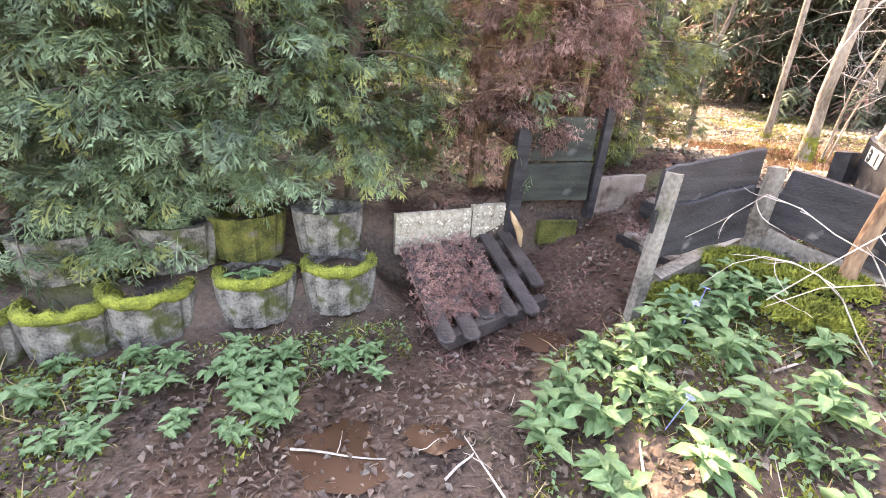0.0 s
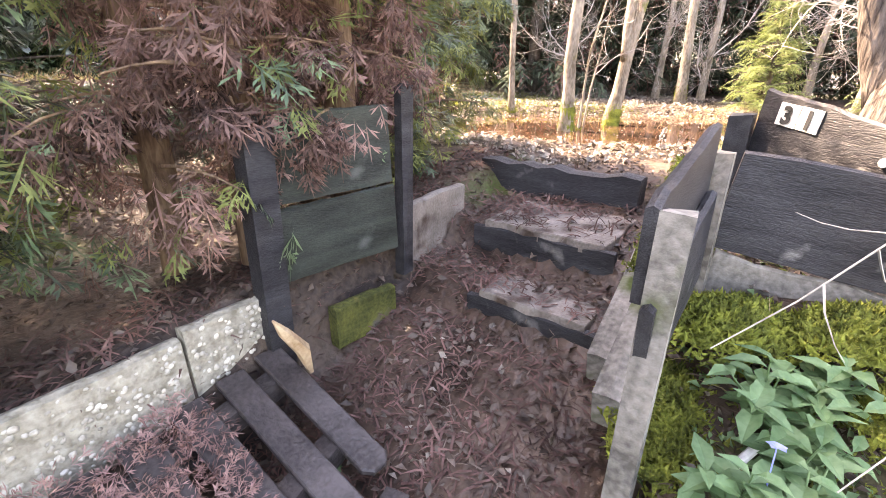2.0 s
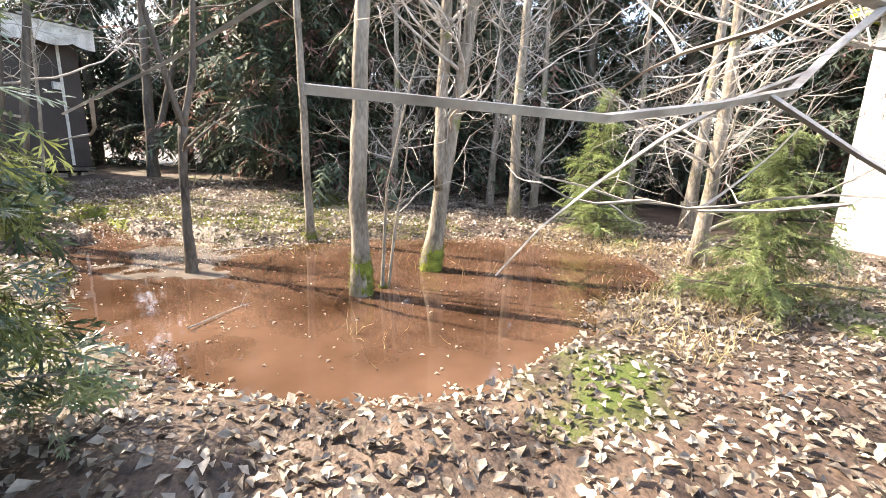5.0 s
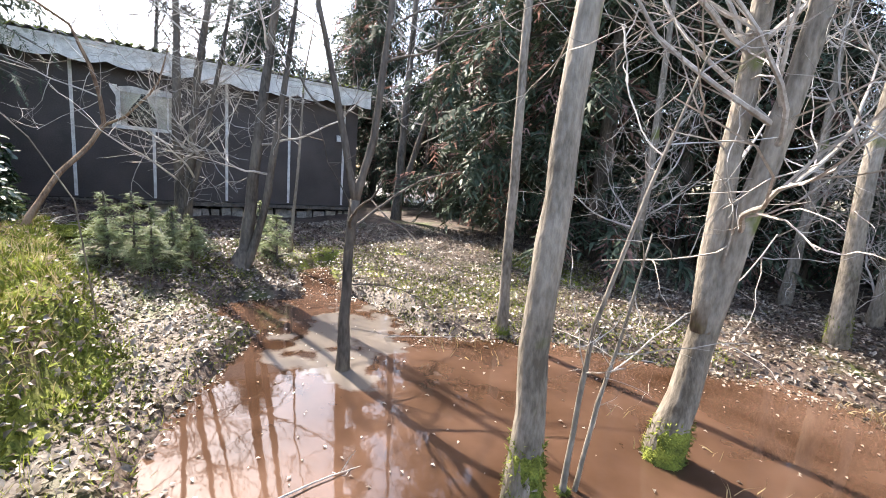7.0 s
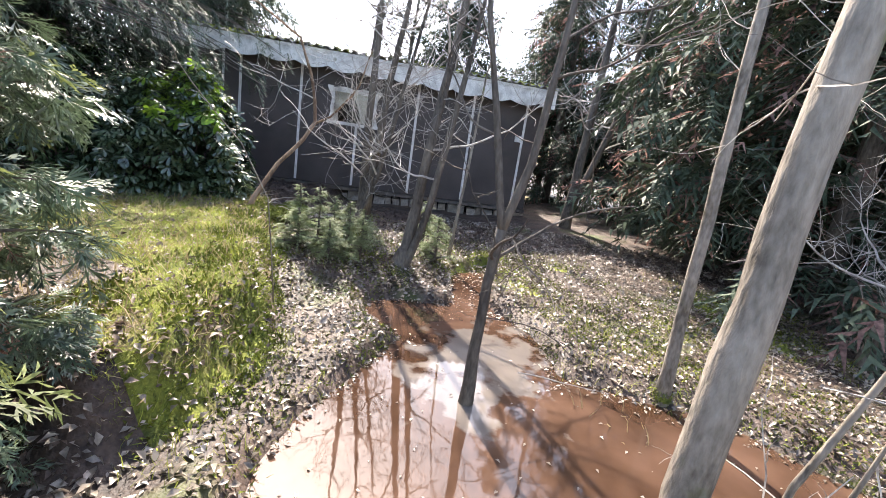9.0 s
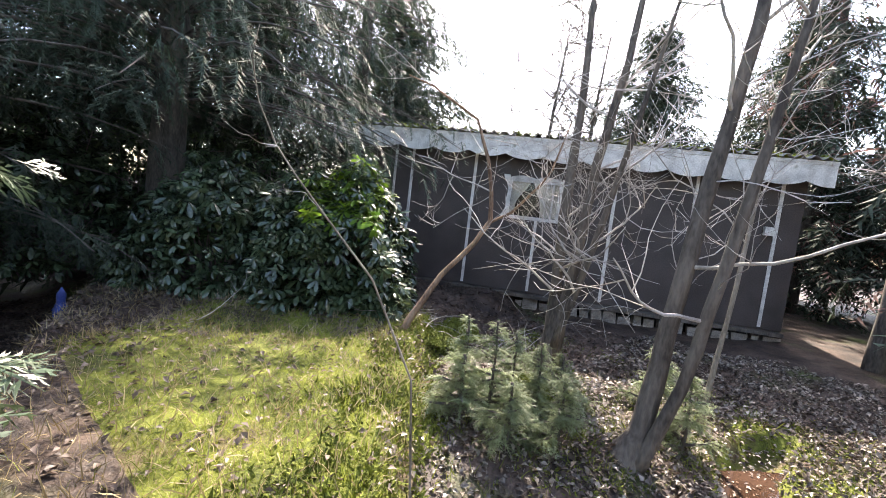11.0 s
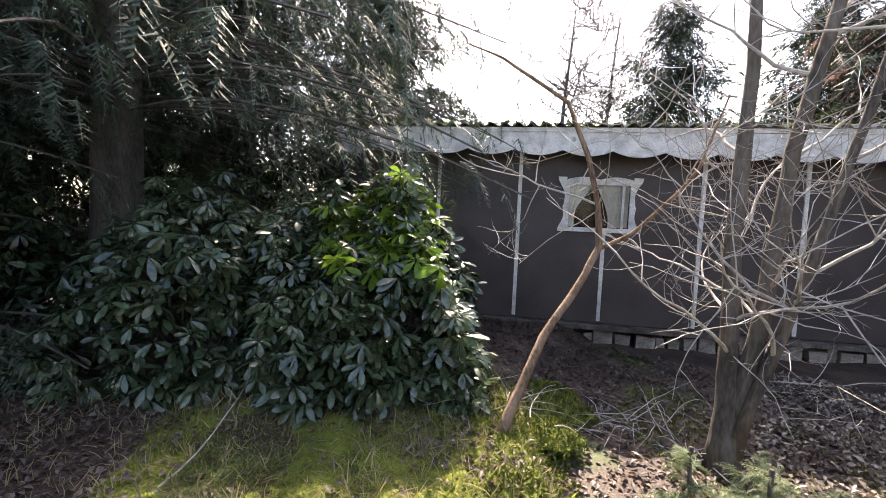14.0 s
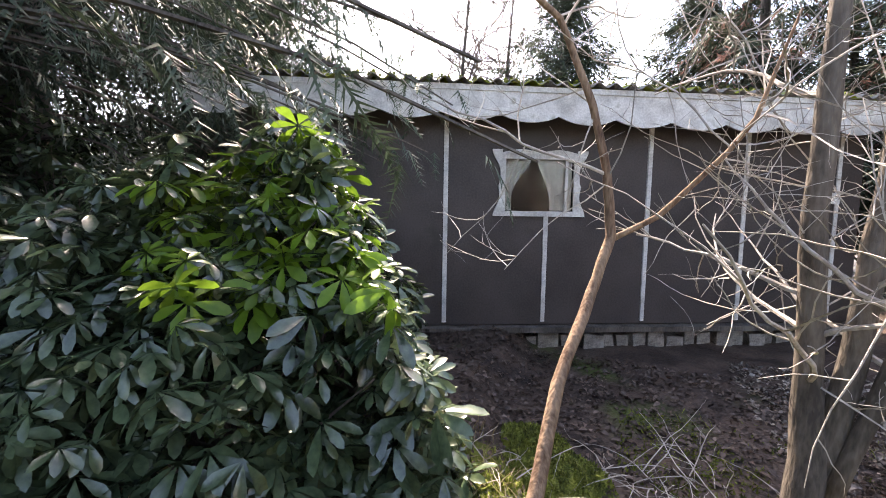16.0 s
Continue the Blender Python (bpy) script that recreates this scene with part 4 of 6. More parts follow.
# ---- the cabin ----
def cabin():
    m = pose(-6.285, 11.407, 0, 0, 0, 28.855)
    ob = thing("cabin", m, "low dark-brown garden cabin with white battens and a corrugated mossy roof", "cabin")
    x0, x1, zb, zt, T = 2.35, 9.6, 1.32, 3.72, 0.06
    wx0, wx1, wz0, wz1 = 5.17, 6.02, 2.60, 3.24
    s = Soup()
    for lo, hi in (((x0, 0, zb), (wx0, T, zt)), ((wx1, 0, zb), (x1, T, zt)), ((wx0, 0, zb), (wx1, T, wz0)), ((wx0, 0, wz1), (wx1, T, zt))):
        s.box(lo, hi)
    part("front_wall", s, CABIN, ob)
    s = Soup()
    s.box((x0, T, zb), (x0 + T, 4.0, zt + 0.4))
    part("side_wall", s, CABIN, ob)
    s = Soup()
    s.box((x1 - T, T, zb), (x1, 4.0, zt + 0.4))
    part("side_wall", s, CABIN, ob)
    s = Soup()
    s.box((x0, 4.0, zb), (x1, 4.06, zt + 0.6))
    part("rear_wall", s, ROOM_SHADE, ob)
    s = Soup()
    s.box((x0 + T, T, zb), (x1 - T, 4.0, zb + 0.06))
    part("cabin_floor", s, ROOM_SHADE, ob)
    for k, x in enumerate((3.06, 3.38, 4.53, 5.68, 6.89, 8.09, 9.28)):
        top = wz0 - 0.03 if k == 3 else zt
        s = Soup()
        s.box((-0.024, -0.018, 0), (0.024, -0.001, top - zb - 0.03), wob=0.003)
        part("batten", s, WHITE, ob, "white painted cover batten", m=pose(x, 0, zb + 0.03))
    # window: shaped white frame, two panes, curtains
    win = part("window", Soup(), WHITE, ob)
    s = Soup()
    for lo, hi in (((wx0 - 0.03, -0.035, wz0 - 0.03), (wx1 + 0.03, 0.0, wz0 + 0.03)), ((wx0 - 0.03, -0.03, wz1 - 0.03), (wx1 + 0.03, 0.0, wz1 + 0.03)),
                   ((wx0 - 0.01, -0.025, wz0), (wx0 + 0.03, 0.0, wz1)), ((wx1 - 0.03, -0.025, wz0), (wx1 + 0.01, 0.0, wz1)), ((wx1 - 0.13, -0.018, wz0), (wx1 - 0.10, 0.0, wz1))):
        s.box(lo, hi)
    part("frame", s, WHITE, win)
    for sgn, xe in ((-1, wx0 - 0.01), (1, wx1 + 0.01)):
        s = Soup()
        k = 24
        v, f = [], []
        for i in range(k + 1):
            t = i / k
            w = 0.05 + 0.045 * math.cos(t * math.tau * 1.0) * (0.6 if t < 0.5 else 1) + 0.02 * math.cos(t * math.tau * 2)
            z = wz0 - 0.03 + (wz1 - wz0 + 0.10) * t
            for y in (-0.030, -0.002):
                v.extend([(xe, y, z), (xe + sgn * max(w, 0.015), y, z)])
        for i in range(k):
            a, b = i * 4, i * 4 + 4
            f += [(a, a + 1, b + 1, b), (a + 2, b + 2, b + 3, a + 3), (a + 1, a + 3, b + 3, b + 1)]
        s.add(v, f)
        part("shaped_trim", s, WHITE, win, "white trim sawn in curves")
    s = Soup()
    k = 20
    v, f = [], []
    for i in range(k + 1):
        t = i / k
        z = wz1 + 0.04 + 0.035 * abs(math.sin(t * math.pi * 2))
        v.extend([(wx0 + (wx1 - wx0) * t, -0.03, wz1 + 0.01), (wx0 + (wx1 - wx0) * t, -0.03, z), (wx0 + (wx1 - wx0) * t, -0.004, wz1 + 0.01), (wx0 + (wx1 - wx0) * t, -0.004, z)])
    for i in range(k):
        a, b = i * 4, i * 4 + 4
        f += [(a, b, b + 1, a + 1), (a + 1, b + 1, b + 3, a + 3), (a + 3, b + 3, b + 2, a + 2)]
    s.add(v, f)
    part("shaped_trim", s, WHITE, win)
    s = Soup()
    s.box((wx0 + 0.03, 0.012, wz0 + 0.03), (wx1 - 0.03, 0.016, wz1 - 0.03))
    pane = part("pane", s, GLASS, win)
    pane.visible_shadow = False
    for side in (0, 1):
        s = Soup()
        rows, cols = 14, 12
        v, f = [], []
        for r in range(rows + 1):
            t = r / rows
            pull = math.sin(min(t / 0.75, 1) * math.pi / 2) ** 1.5 if side == 0 else math.sin(min(t / 0.9, 1) * math.pi / 2) ** 1.3
            for c in range(cols + 1):
                w = c / cols
                half = (wx1 - wx0) * (0.36 if side == 0 else 0.50)
                reach = half * (1 - 0.72 * pull)
                x = wx0 + 0.03 + reach * w if side == 0 else wx1 - 0.03 - (half - (half - reach) * 0.55) * w
                v.append((x, 0.055 + 0.012 * math.sin(w * 30), wz1 - 0.02 - (wz1 - wz0 - 0.06) * t))
        for r in range(rows):
            for c in range(cols):
                a = r * (cols + 1) + c
                f.append((a, a + 1, a + cols + 2, a + cols + 1))
        s.add(v, f)
        part("curtain", s, CURTAIN, win, "yellowed net curtain drawn aside", True)
    # fascia with a scalloped lower edge
    s = Soup()
    k = 260
    L0, L1 = 1.95, 9.75
    v, f = [], []
    for i in range(k + 1):
        x = L0 + (L1 - L0) * i / k
        ph = ((x - L0) / 0.62) % 1.0
        low = 3.565 - 0.075 * abs(math.sin(ph * math.pi)) ** 0.8 + 0.045
        sag = 0.02 * math.sin((x - L0) * 0.8)
        for y in (-0.36, -0.335):
            v.extend([(x, y, low + sag), (x, y, 3.86 + sag)])
    for i in range(k):
        a, b = i * 4, i * 4 + 4
        f += [(a, b, b + 1, a + 1), (a + 2, a + 3, b + 3, b + 2), (a, a + 2, b + 2, b), (a + 1, b + 1, b + 3, a + 3)]
    s.add(v, f)
    part("fascia", s, WHITE, ob, "white fascia board with a scalloped lower edge")
    s = Soup()
    s.box((L0, -0.375, 3.845), (L1, -0.35, 3.90))
    part("gutter_strip", s, WHITE, ob)
    s = Soup()
    s.box((L0, -0.335, 3.80), (L1, 0.0, 3.815))
    part("soffit", s, CABIN, ob)
    s = Soup()
    cols, per = 8 * 46, 0.177
    v, f = [], []
    for i in range(cols + 1):
        x = L0 - 0.03 + (L1 - L0 + 0.06) * i / cols
        w = 0.026 * math.sin((x / per) * math.tau)
        for y, z in ((-0.42, 3.935), (4.3, 4.55)):
            v.extend([(x, y, z + w), (x, y, z + w - 0.008)])
    for i in range(cols):
        a, b = i * 4, i * 4 + 4
        f += [(a, b, b + 2, a + 2), (a + 1, a + 3, b + 3, b + 1), (a, a + 1, b + 1, b)]
    s.add(v, f)
    roof = part("roof", s, ROOF, ob, "corrugated fibre-cement roof with moss along the eave", True)
    n = 1500
    xs = L0 + (rng.random(n) ** 1.6) * (L1 - L0)
    cr = np.round(xs / per - 0.25) + 0.25
    xs = cr * per + rng.normal(0, 0.03, n)
    ys = rng.uniform(-0.42, 0.3, n)
    xyz = np.stack([xs, ys, 3.95 + (ys + 0.42) * 0.13], 1)
    scattered("moss", [(-0.02, 0, 0), (0.02, 0, 0), (0.012, 0.03, 0.02), (-0.012, 0.03, 0.02)], [(0, 1, 2, 3)], placed(spin(n, 0.5, (0.5, 1.3)), xyz), MOSS, roof)
    g = random.Random(5)
    # loose stones of the plinth
    x = 4.2
    while x < 9.5:
        w = g.uniform(0.12, 0.26)
        h = g.uniform(0.10, 0.17)
        s = Soup()
        s.box((0, 0, -0.05), (w - 0.02, 0.16, h), wob=0.015)
        part("plinth_stone", s, STONE, ob, m=pose(x, 0.0 + g.uniform(-0.03, 0.03), 1.06, 0, 0, g.uniform(-6, 6)))
        x += w + g.uniform(0, 0.05)
    # solid near-black block stands in for the shade below the floor
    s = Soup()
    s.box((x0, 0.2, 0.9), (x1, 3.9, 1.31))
    part("underfloor_shade", s, ROOM_SHADE, ob)
    s = Soup()
    s.box((x0 - 0.05, -0.10, 1.24), (x1, 0.08, 1.30), wob=0.01)
    part("sill_beam", s, DARK_BARK, ob)
    s = Soup()
    s.box((-0.06, -0.10, 0), (0.06, -0.02, 0.13), wob=0.004)
    part("lamp_box", s, WHITE, ob, "small white box on the wall", m=pose(9.16, 0, 2.77))
    s = Soup()
    s.tube([(2.25, 1.1, 3.95), (2.25, 1.1, 4.35)], [0.19, 0.19], 14)
    s.tube([(2.25, 1.1, 4.35), (2.25, 1.1, 4.42)], [0.24, 0.05], 14)
    part("chimney", s, BLACK_WOOD, ob)


cabin()


def white_shed():
    m = pose(8.6, 1.2, 0.6, 0, 0, 72)
    ob = thing("white_shed", m, "white rendered garden house behind bare branches", "house")
    for lo, hi in (((0, 0, 0), (5.0, 0.15, 0.9)), ((0, 0, 0.9), (3.6, 0.15, 2.0)), ((4.3, 0, 0.9), (5.0, 0.15, 2.0)), ((0, 0, 2.0), (5.0, 0.15, 2.9)), ((0, -3, 0), (0.15, 0, 2.9)), ((4.85, -3, 0), (5.0, 0, 2.9)), ((0, -3, 0), (5, -2.85, 2.9))):
        s = Soup()
        s.box(lo, hi)
        part("wall", s, WHITE, ob)
    s = Soup()
    s.box((-0.2, -3.2, 2.9), (5.2, 0.35, 3.0))
    part("roof", s, ROOF, ob)
    s = Soup()
    for lo, hi in (((3.6, 0.10, 0.9), (3.66, 0.16, 2.0)), ((4.24, 0.10, 0.9), (4.3, 0.16, 2.0)), ((3.66, 0.10, 0.9), (4.24, 0.16, 0.96)), ((3.66, 0.10, 1.94), (4.24, 0.16, 2.0)), ((3.93, 0.10, 0.96), (3.97, 0.16, 1.94))):
        s.box(lo, hi)
    w = part("window", s, GREY_WOOD, ob)
    s = Soup()
    s.box((3.66, 0.11, 0.96), (4.24, 0.115, 1.94))
    part("pane", s, GLASS, w)


white_shed()


# ---- trees round the pond ----
W0 = WATER_Z
bare_tree("tree", "grey slender tree with a moss-covered foot in the water", [[(4.18, 7.34, W0 - 0.1, 0.075), (4.15, 7.34, 1.74, 0.062), (4.18, 7.33, 2.5, 0.055), (4.24, 7.33, 3.4, 0.045), (4.3, 7.3, 5.2, 0.02)]], 1, 0.42, twigs=4, limbs=3, twig_from=0.5, group="trees in the pond")
bare_tree("tree", "two-stemmed grey tree with a moss-covered foot in the water", [[(5.03, 7.70, W0 - 0.1, 0.088), (5.13, 7.66, 1.59, 0.07), (5.2, 7.61, 2.12, 0.06), (5.29, 7.54, 3.0, 0.05), (5.4, 7.5, 4.8, 0.02)], [(5.10, 7.66, 1.5, 0.06), (5.10, 7.68, 2.2, 0.052), (5.12, 7.67, 3.0, 0.045), (5.15, 7.66, 4.8, 0.02)]], 2, 0.36, twigs=10, limbs=7, twig_from=0.3, group="trees in the pond", limb_len=1.3)
bare_tree("tree", "thin straight grey tree at the water's edge", [[(4.48, 9.44, W0 - 0.1, 0.05), (4.45, 9.46, 2.2, 0.042), (4.42, 9.47, 3.5, 0.035), (4.42, 9.5, 5.6, 0.012)]], 3, 0.22, twigs=6, limbs=3, twig_from=0.5, group="trees in the pond")
bare_tree("tree", "grey tree with mossy foot on the far bank", [[(7.70, 9.35, 0.68, 0.085), (7.71, 9.44, 2.53, 0.07), (7.76, 9.40, 4.31, 0.055), (7.8, 9.4, 6.4, 0.02)]], 4, 0.5, twigs=16, limbs=9, twig_from=0.25, group="trees in the pond", limb_len=1.6)
bare_tree("tree", "thin dark forked tree standing in the water", [[(3.15, 8.59, W0 - 0.1, 0.042), (3.16, 8.59, 1.60, 0.033), (3.19, 8.59, 1.97, 0.036)], [(3.19, 8.59, 1.95, 0.026), (3.08, 8.58, 2.47, 0.022), (2.92, 8.54, 3.16, 0.016), (2.8, 8.5, 4.4, 0.006)], [(3.19, 8.59, 1.95, 0.028), (3.29, 8.61, 2.38, 0.025), (3.36, 8.61, 3.21, 0.018), (3.4, 8.6, 4.6, 0.006)]], 5, None, mat=DARK_BARK, twigs=3, limbs=2, group="trees in the pond", twig_mat=DARK_BARK, limb_len=0.8)
bare_tree("tree", "leaning dark multi-stemmed tree with a thick mossy root on the bank", [[(1.60, 10.62, 0.85, 0.16), (1.68, 10.66, 1.2, 0.075), (1.74, 10.69, 1.86, 0.06), (1.82, 10.73, 2.77, 0.05), (1.95, 10.77, 3.91, 0.04), (2.0, 10.8, 5.4, 0.015)], [(1.70, 10.6, 0.9, 0.05), (1.9, 10.6, 1.6, 0.04), (2.05, 10.6, 2.6, 0.035), (2.3, 10.6, 4.6, 0.012)]], 6, None, mat=DARK_BARK, twigs=8, limbs=4, twig_from=0.4, twig_mat=TWIG)
bare_tree("sapling", "thin twisted sapling rising from the water", [[(4.38, 7.40, W0 - 0.08, 0.016), (4.40, 7.40, 1.2, 0.013), (4.42, 7.39, 1.58, 0.011), (4.54, 7.33, 2.19, 0.008), (4.7, 7.3, 2.8, 0.003)], [(4.44, 7.42, W0 - 0.08, 0.013), (4.50, 7.42, 1.2, 0.010), (4.56, 7.42, 1.5, 0.008), (4.62, 7.4, 2.0, 0.003)]], 7, 0.10, twigs=6, twig_len=0.45, limbs=1, twig_r=0.004, group="saplings")
bare_tree("tree", "grey multi-stemmed tree before the cabin wall", [[(0.45, 11.66, 1.0, 0.10), (0.43, 11.68, 1.9, 0.06), (0.40, 11.68, 2.62, 0.052), (0.42, 11.68, 3.74, 0.042), (0.35, 11.7, 5.6, 0.015)], [(0.5, 11.66, 1.15, 0.07), (0.60, 11.66, 2.27, 0.052), (0.67, 11.67, 3.18, 0.045), (0.83, 11.65, 4.10, 0.035), (1.0, 11.6, 5.8, 0.012)], [(0.52, 11.6, 1.3, 0.04), (0.75, 11.6, 2.2, 0.034), (1.0, 11.6, 3.4, 0.026), (1.3, 11.6, 5.0, 0.010)]], 8, None, mat=DARK_BARK, twigs=12, limbs=7, twig_from=0.15, twig_len=0.8, limb_len=1.1)
LEAN = [[(-0.71, 10.57, 1.2, 0.036), (-0.66, 11.09, 1.84, 0.031), (-0.56, 11.48, 2.21, 0.029), (-0.49, 11.65, 2.50, 0.028), (-0.52, 11.64, 2.84, 0.024), (-0.61, 11.62, 3.20, 0.021), (-0.79, 11.56, 3.65, 0.018), (-1.19, 11.18, 3.96, 0.012), (-1.38, 10.95, 4.04, 0.006)],
        [(-0.49, 11.65, 2.48, 0.018), (-0.26, 11.70, 2.61, 0.016), (0.04, 11.74, 2.94, 0.013), (0.15, 11.75, 3.10, 0.012), (0.3, 11.75, 3.6, 0.006)]]
bare_tree("leaning_tree", "slender leaning tree with smooth tan bark before the cabin", LEAN, 9, None, mat=ORANGE_BARK, twigs=9, limbs=3, twig_from=0.45, limb_len=1.0)
bare_tree("tree", "thin grey tree in the shade at the far end", [[(3.15, 15.5, 0.95, 0.10), (3.2, 15.5, 3.0, 0.085), (3.3, 15.5, 6.0, 0.05), (3.4, 15.5, 8, 0.02)], [(3.2, 15.5, 1.6, 0.07), (3.7, 15.5, 3.4, 0.06), (4.0, 15.5, 6.5, 0.02)]], 10, None, mat=DARK_BARK, twigs=14, limbs=8, twig_from=0.3, limb_len=1.8)
bare_tree("sapling", "thin bare sapling among the grass", [[(1.86, 11.8, 1.0, 0.022), (1.95, 11.8, 2.2, 0.018), (2.0, 11.8, 3.4, 0.012), (2.2, 11.8, 4.6, 0.004)]], 11, None, twigs=12, limbs=3, twig_from=0.3, twig_len=0.6, group="saplings")
SAPLING = [(1.30, 8.86, land(1.30, 8.86) - 0.03, 0.012), (1.22, 8.80, 1.8, 0.010), (1.05, 8.67, 2.21, 0.009), (0.89, 8.5, 2.47, 0.008), (0.84, 8.4, 2.6, 0.007), (0.81, 8.32, 2.71, 0.006), (0.83, 8.23, 2.85, 0.005), (0.86, 8.18, 2.99, 0.004), (0.9, 8.18, 3.09, 0.002)]
bare_tree("sapling", "thin leaning sapling in the lawn", [[(x, y, z, r * 0.5) for x, y, z, r in SAPLING]], 12, None, twigs=2, limbs=0, twig_len=0.2, twig_r=0.0025, group="saplings")
bare_tree("willow", "old willow with deeply furrowed bark and many bare shoots", [[(3.95, 4.25, 0.72, 0.14), (4.0, 4.25, 1.25, 0.11), (4.18, 4.2, 1.9, 0.10), (4.5, 4.1, 2.9, 0.075), (4.9, 4.0, 4.2, 0.04)], [(3.98, 4.3, 1.2, 0.075), (3.93, 4.42, 1.6, 0.06), (3.85, 4.55, 2.2, 0.055), (3.8, 4.7, 3.6, 0.03)]], 13, None, mat=FURROWED, twigs=14, limbs=9, twig_from=0.45, limb_len=1.3, twig_len=0.7)
bare_tree("leaning_tree", "leaning trunk with peeling orange-brown bark on the mossy bank", [[(2.78, 3.40, 0.40, 0.042), (2.80, 3.42, 0.8, 0.033), (2.88, 3.46, 1.5, 0.033), (2.95, 3.48, 2.0, 0.030), (3.2, 3.5, 3.5, 0.02)]], 14, None, mat=ORANGE_BARK, twigs=6, limbs=3, twig_from=0.5, limb_len=0.8)
bare_tree("tree", "grey bare tree beyond the fence", [[(6.6, 4.6, 0.75, 0.06), (6.7, 4.6, 2.5, 0.05), (6.9, 4.6, 5.0, 0.02)]], 15, None, mat=DARK_BARK, twigs=18, limbs=10, twig_from=0.2, limb_len=1.6, group="trees beyond the fence")
bare_tree("tree", "grey bare tree beyond the fence", [[(9.6, 7.6, 0.75, 0.09), (9.7, 7.6, 2.5, 0.07), (9.8, 7.6, 5.6, 0.03)]], 16, None, twigs=18, limbs=10, twig_from=0.2, limb_len=1.8, group="trees beyond the fence")
for i, (x, y, h) in enumerate([(9.0, 10.2, 6.0), (10.2, 9.0, 5.5), (8.6, 11.0, 6), (6.6, 11.4, 6.0), (7.4, 6.4, 4.5)]):
    bare_tree("tree", "bare grey tree at the dark edge of the garden", [[(x, y, 0.78, 0.07), (x + 0.1, y, 2.4, 0.055), (x + 0.1, y + 0.1, h, 0.015)]], 30 + i, None, twigs=22, limbs=9, twig_from=0.1, limb_len=1.5, group="bare trees at the edge")

# ---- conifers ----
conifer("young_conifer", "bushy light-green young conifer on the bank", 8.0, 8.05, 0.75, 1.95, 0.62, 1900, SPRUCE_LIGHT, 41, low=0.05, piece=NEEDLES_FINE, size=(0.4, 0.8), trunk_r=0.03, droop=0.1)
conifer("young_conifer", "bushy light-green young conifer on the bank", 6.5, 5.5, 0.75, 1.3, 0.6, 1300, SPRUCE_LIGHT, 42, low=0.05, piece=NEEDLES_FINE, size=(0.4, 0.8), trunk_r=0.03, droop=0.15)
for i, (x, y, h) in enumerate([(0.72, 10.2, 0.75), (0.95, 10.5, 0.6), (1.85, 11.2, 0.65), (1.25, 10.3, 0.5), (0.45, 10.2, 0.75), (0.60, 10.0, 0.5), (0.66, 10.6, 0.6), (1.05, 9.95, 0.45), (1.0, 10.8, 0.5), (1.5, 11.6, 0.7)]):
    conifer("spruce_seedling", "small pale spruce seedling among the grass", x, y, float(land(x, y)) - 0.02, h, 0.26, 420, SEEDLING, 44 + i, low=0.03, piece=NEEDLES_FINE, size=(0.3, 0.55), trunk_r=0.012, droop=0.0, group="spruce seedlings")
far = [(5.4, 14.2, 9, 2.0), (6.8, 13.2, 10, 2.1), (8.4, 13.4, 9, 2.0), (10.0, 12.4, 10, 2.1), (11.6, 11.2, 9, 2.0), (12.6, 9.4, 9, 2.0), (7.6, 15.4, 11, 2.3), (10.4, 14.8, 11, 2.3), (13.2, 13, 10, 2.2), (13.8, 7.4, 8, 2.0), (4.6, 19.0, 11, 2.6), (2.0, 21.0, 11, 2.4), (9.0, 17.5, 10, 2.6), (12.5, 16.5, 10, 2.6), (15.5, 11, 10, 2.8), (16, 7.5, 9, 2.8), (17, 3.5, 9, 2.8), (7.0, 18.5, 10, 2.6), (16, 14.5, 10, 2.8)]
for i, (x, y, h, r) in enumerate(far):
    conifer("conifer", "tall dark conifer with bare dead lower boughs", x, y, 0.9, h, r, 2000 if i < 6 else 2600, SPRUCE, 60 + i, low=0.5 if i < 6 else 0.05, size=(1.3, 2.6), trunk_r=0.13, droop=0.5, shape=0.6, group="dark conifers at the edge", second=(THUJA_DEAD, 0.16))
conifer("spruce", "big dark spruce with long hanging boughs", -4.9, 9.6, 1.2, 10.5, 4.1, 15000, SPRUCE, 81, low=2.3, piece=NEEDLES_FINE, size=(0.7, 1.3), trunk_r=0.22, droop=0.68, shape=0.45)
conifer("spruce", "dark spruce with hanging boughs beside the cabin", -8.6, 15.6, 1.0, 15.0, 4.6, 8000, SPRUCE, 84, low=1.6, size=(0.9, 1.7), trunk_r=0.2, droop=0.7, shape=0.55)
conifer("spruce", "dark spruce beside the lawn", -5.2, 7.4, 1.1, 8.0, 2.6, 3600, SPRUCE, 82, low=0.6, piece=NEEDLES_FINE, size=(0.9, 1.6), trunk_r=0.18, droop=0.6, shape=0.6)
conifer("spruce", "dark spruce beside the lawn", -6.2, 11.6, 1.1, 8.5, 2.6, 3600, SPRUCE, 83, low=0.3, size=(0.9, 1.8), trunk_r=0.18, droop=0.6, shape=0.6)
for i, (x, y, h, r) in enumerate([(-8.2, 9.2, 8, 2.4), (-8.0, 6.2, 8, 2.4), (-6.4, 4.2, 7, 2.2), (-9.5, 12.2, 8, 2.4)]):
    conifer("spruce", "dark spruce closing the garden", x, y, 0.9, h, r, 3600, SPRUCE, 120 + i, low=0.05, size=(1.2, 2.6), trunk_r=0.14, droop=0.45, shape=0.6, group="dark spruces closing the garden")
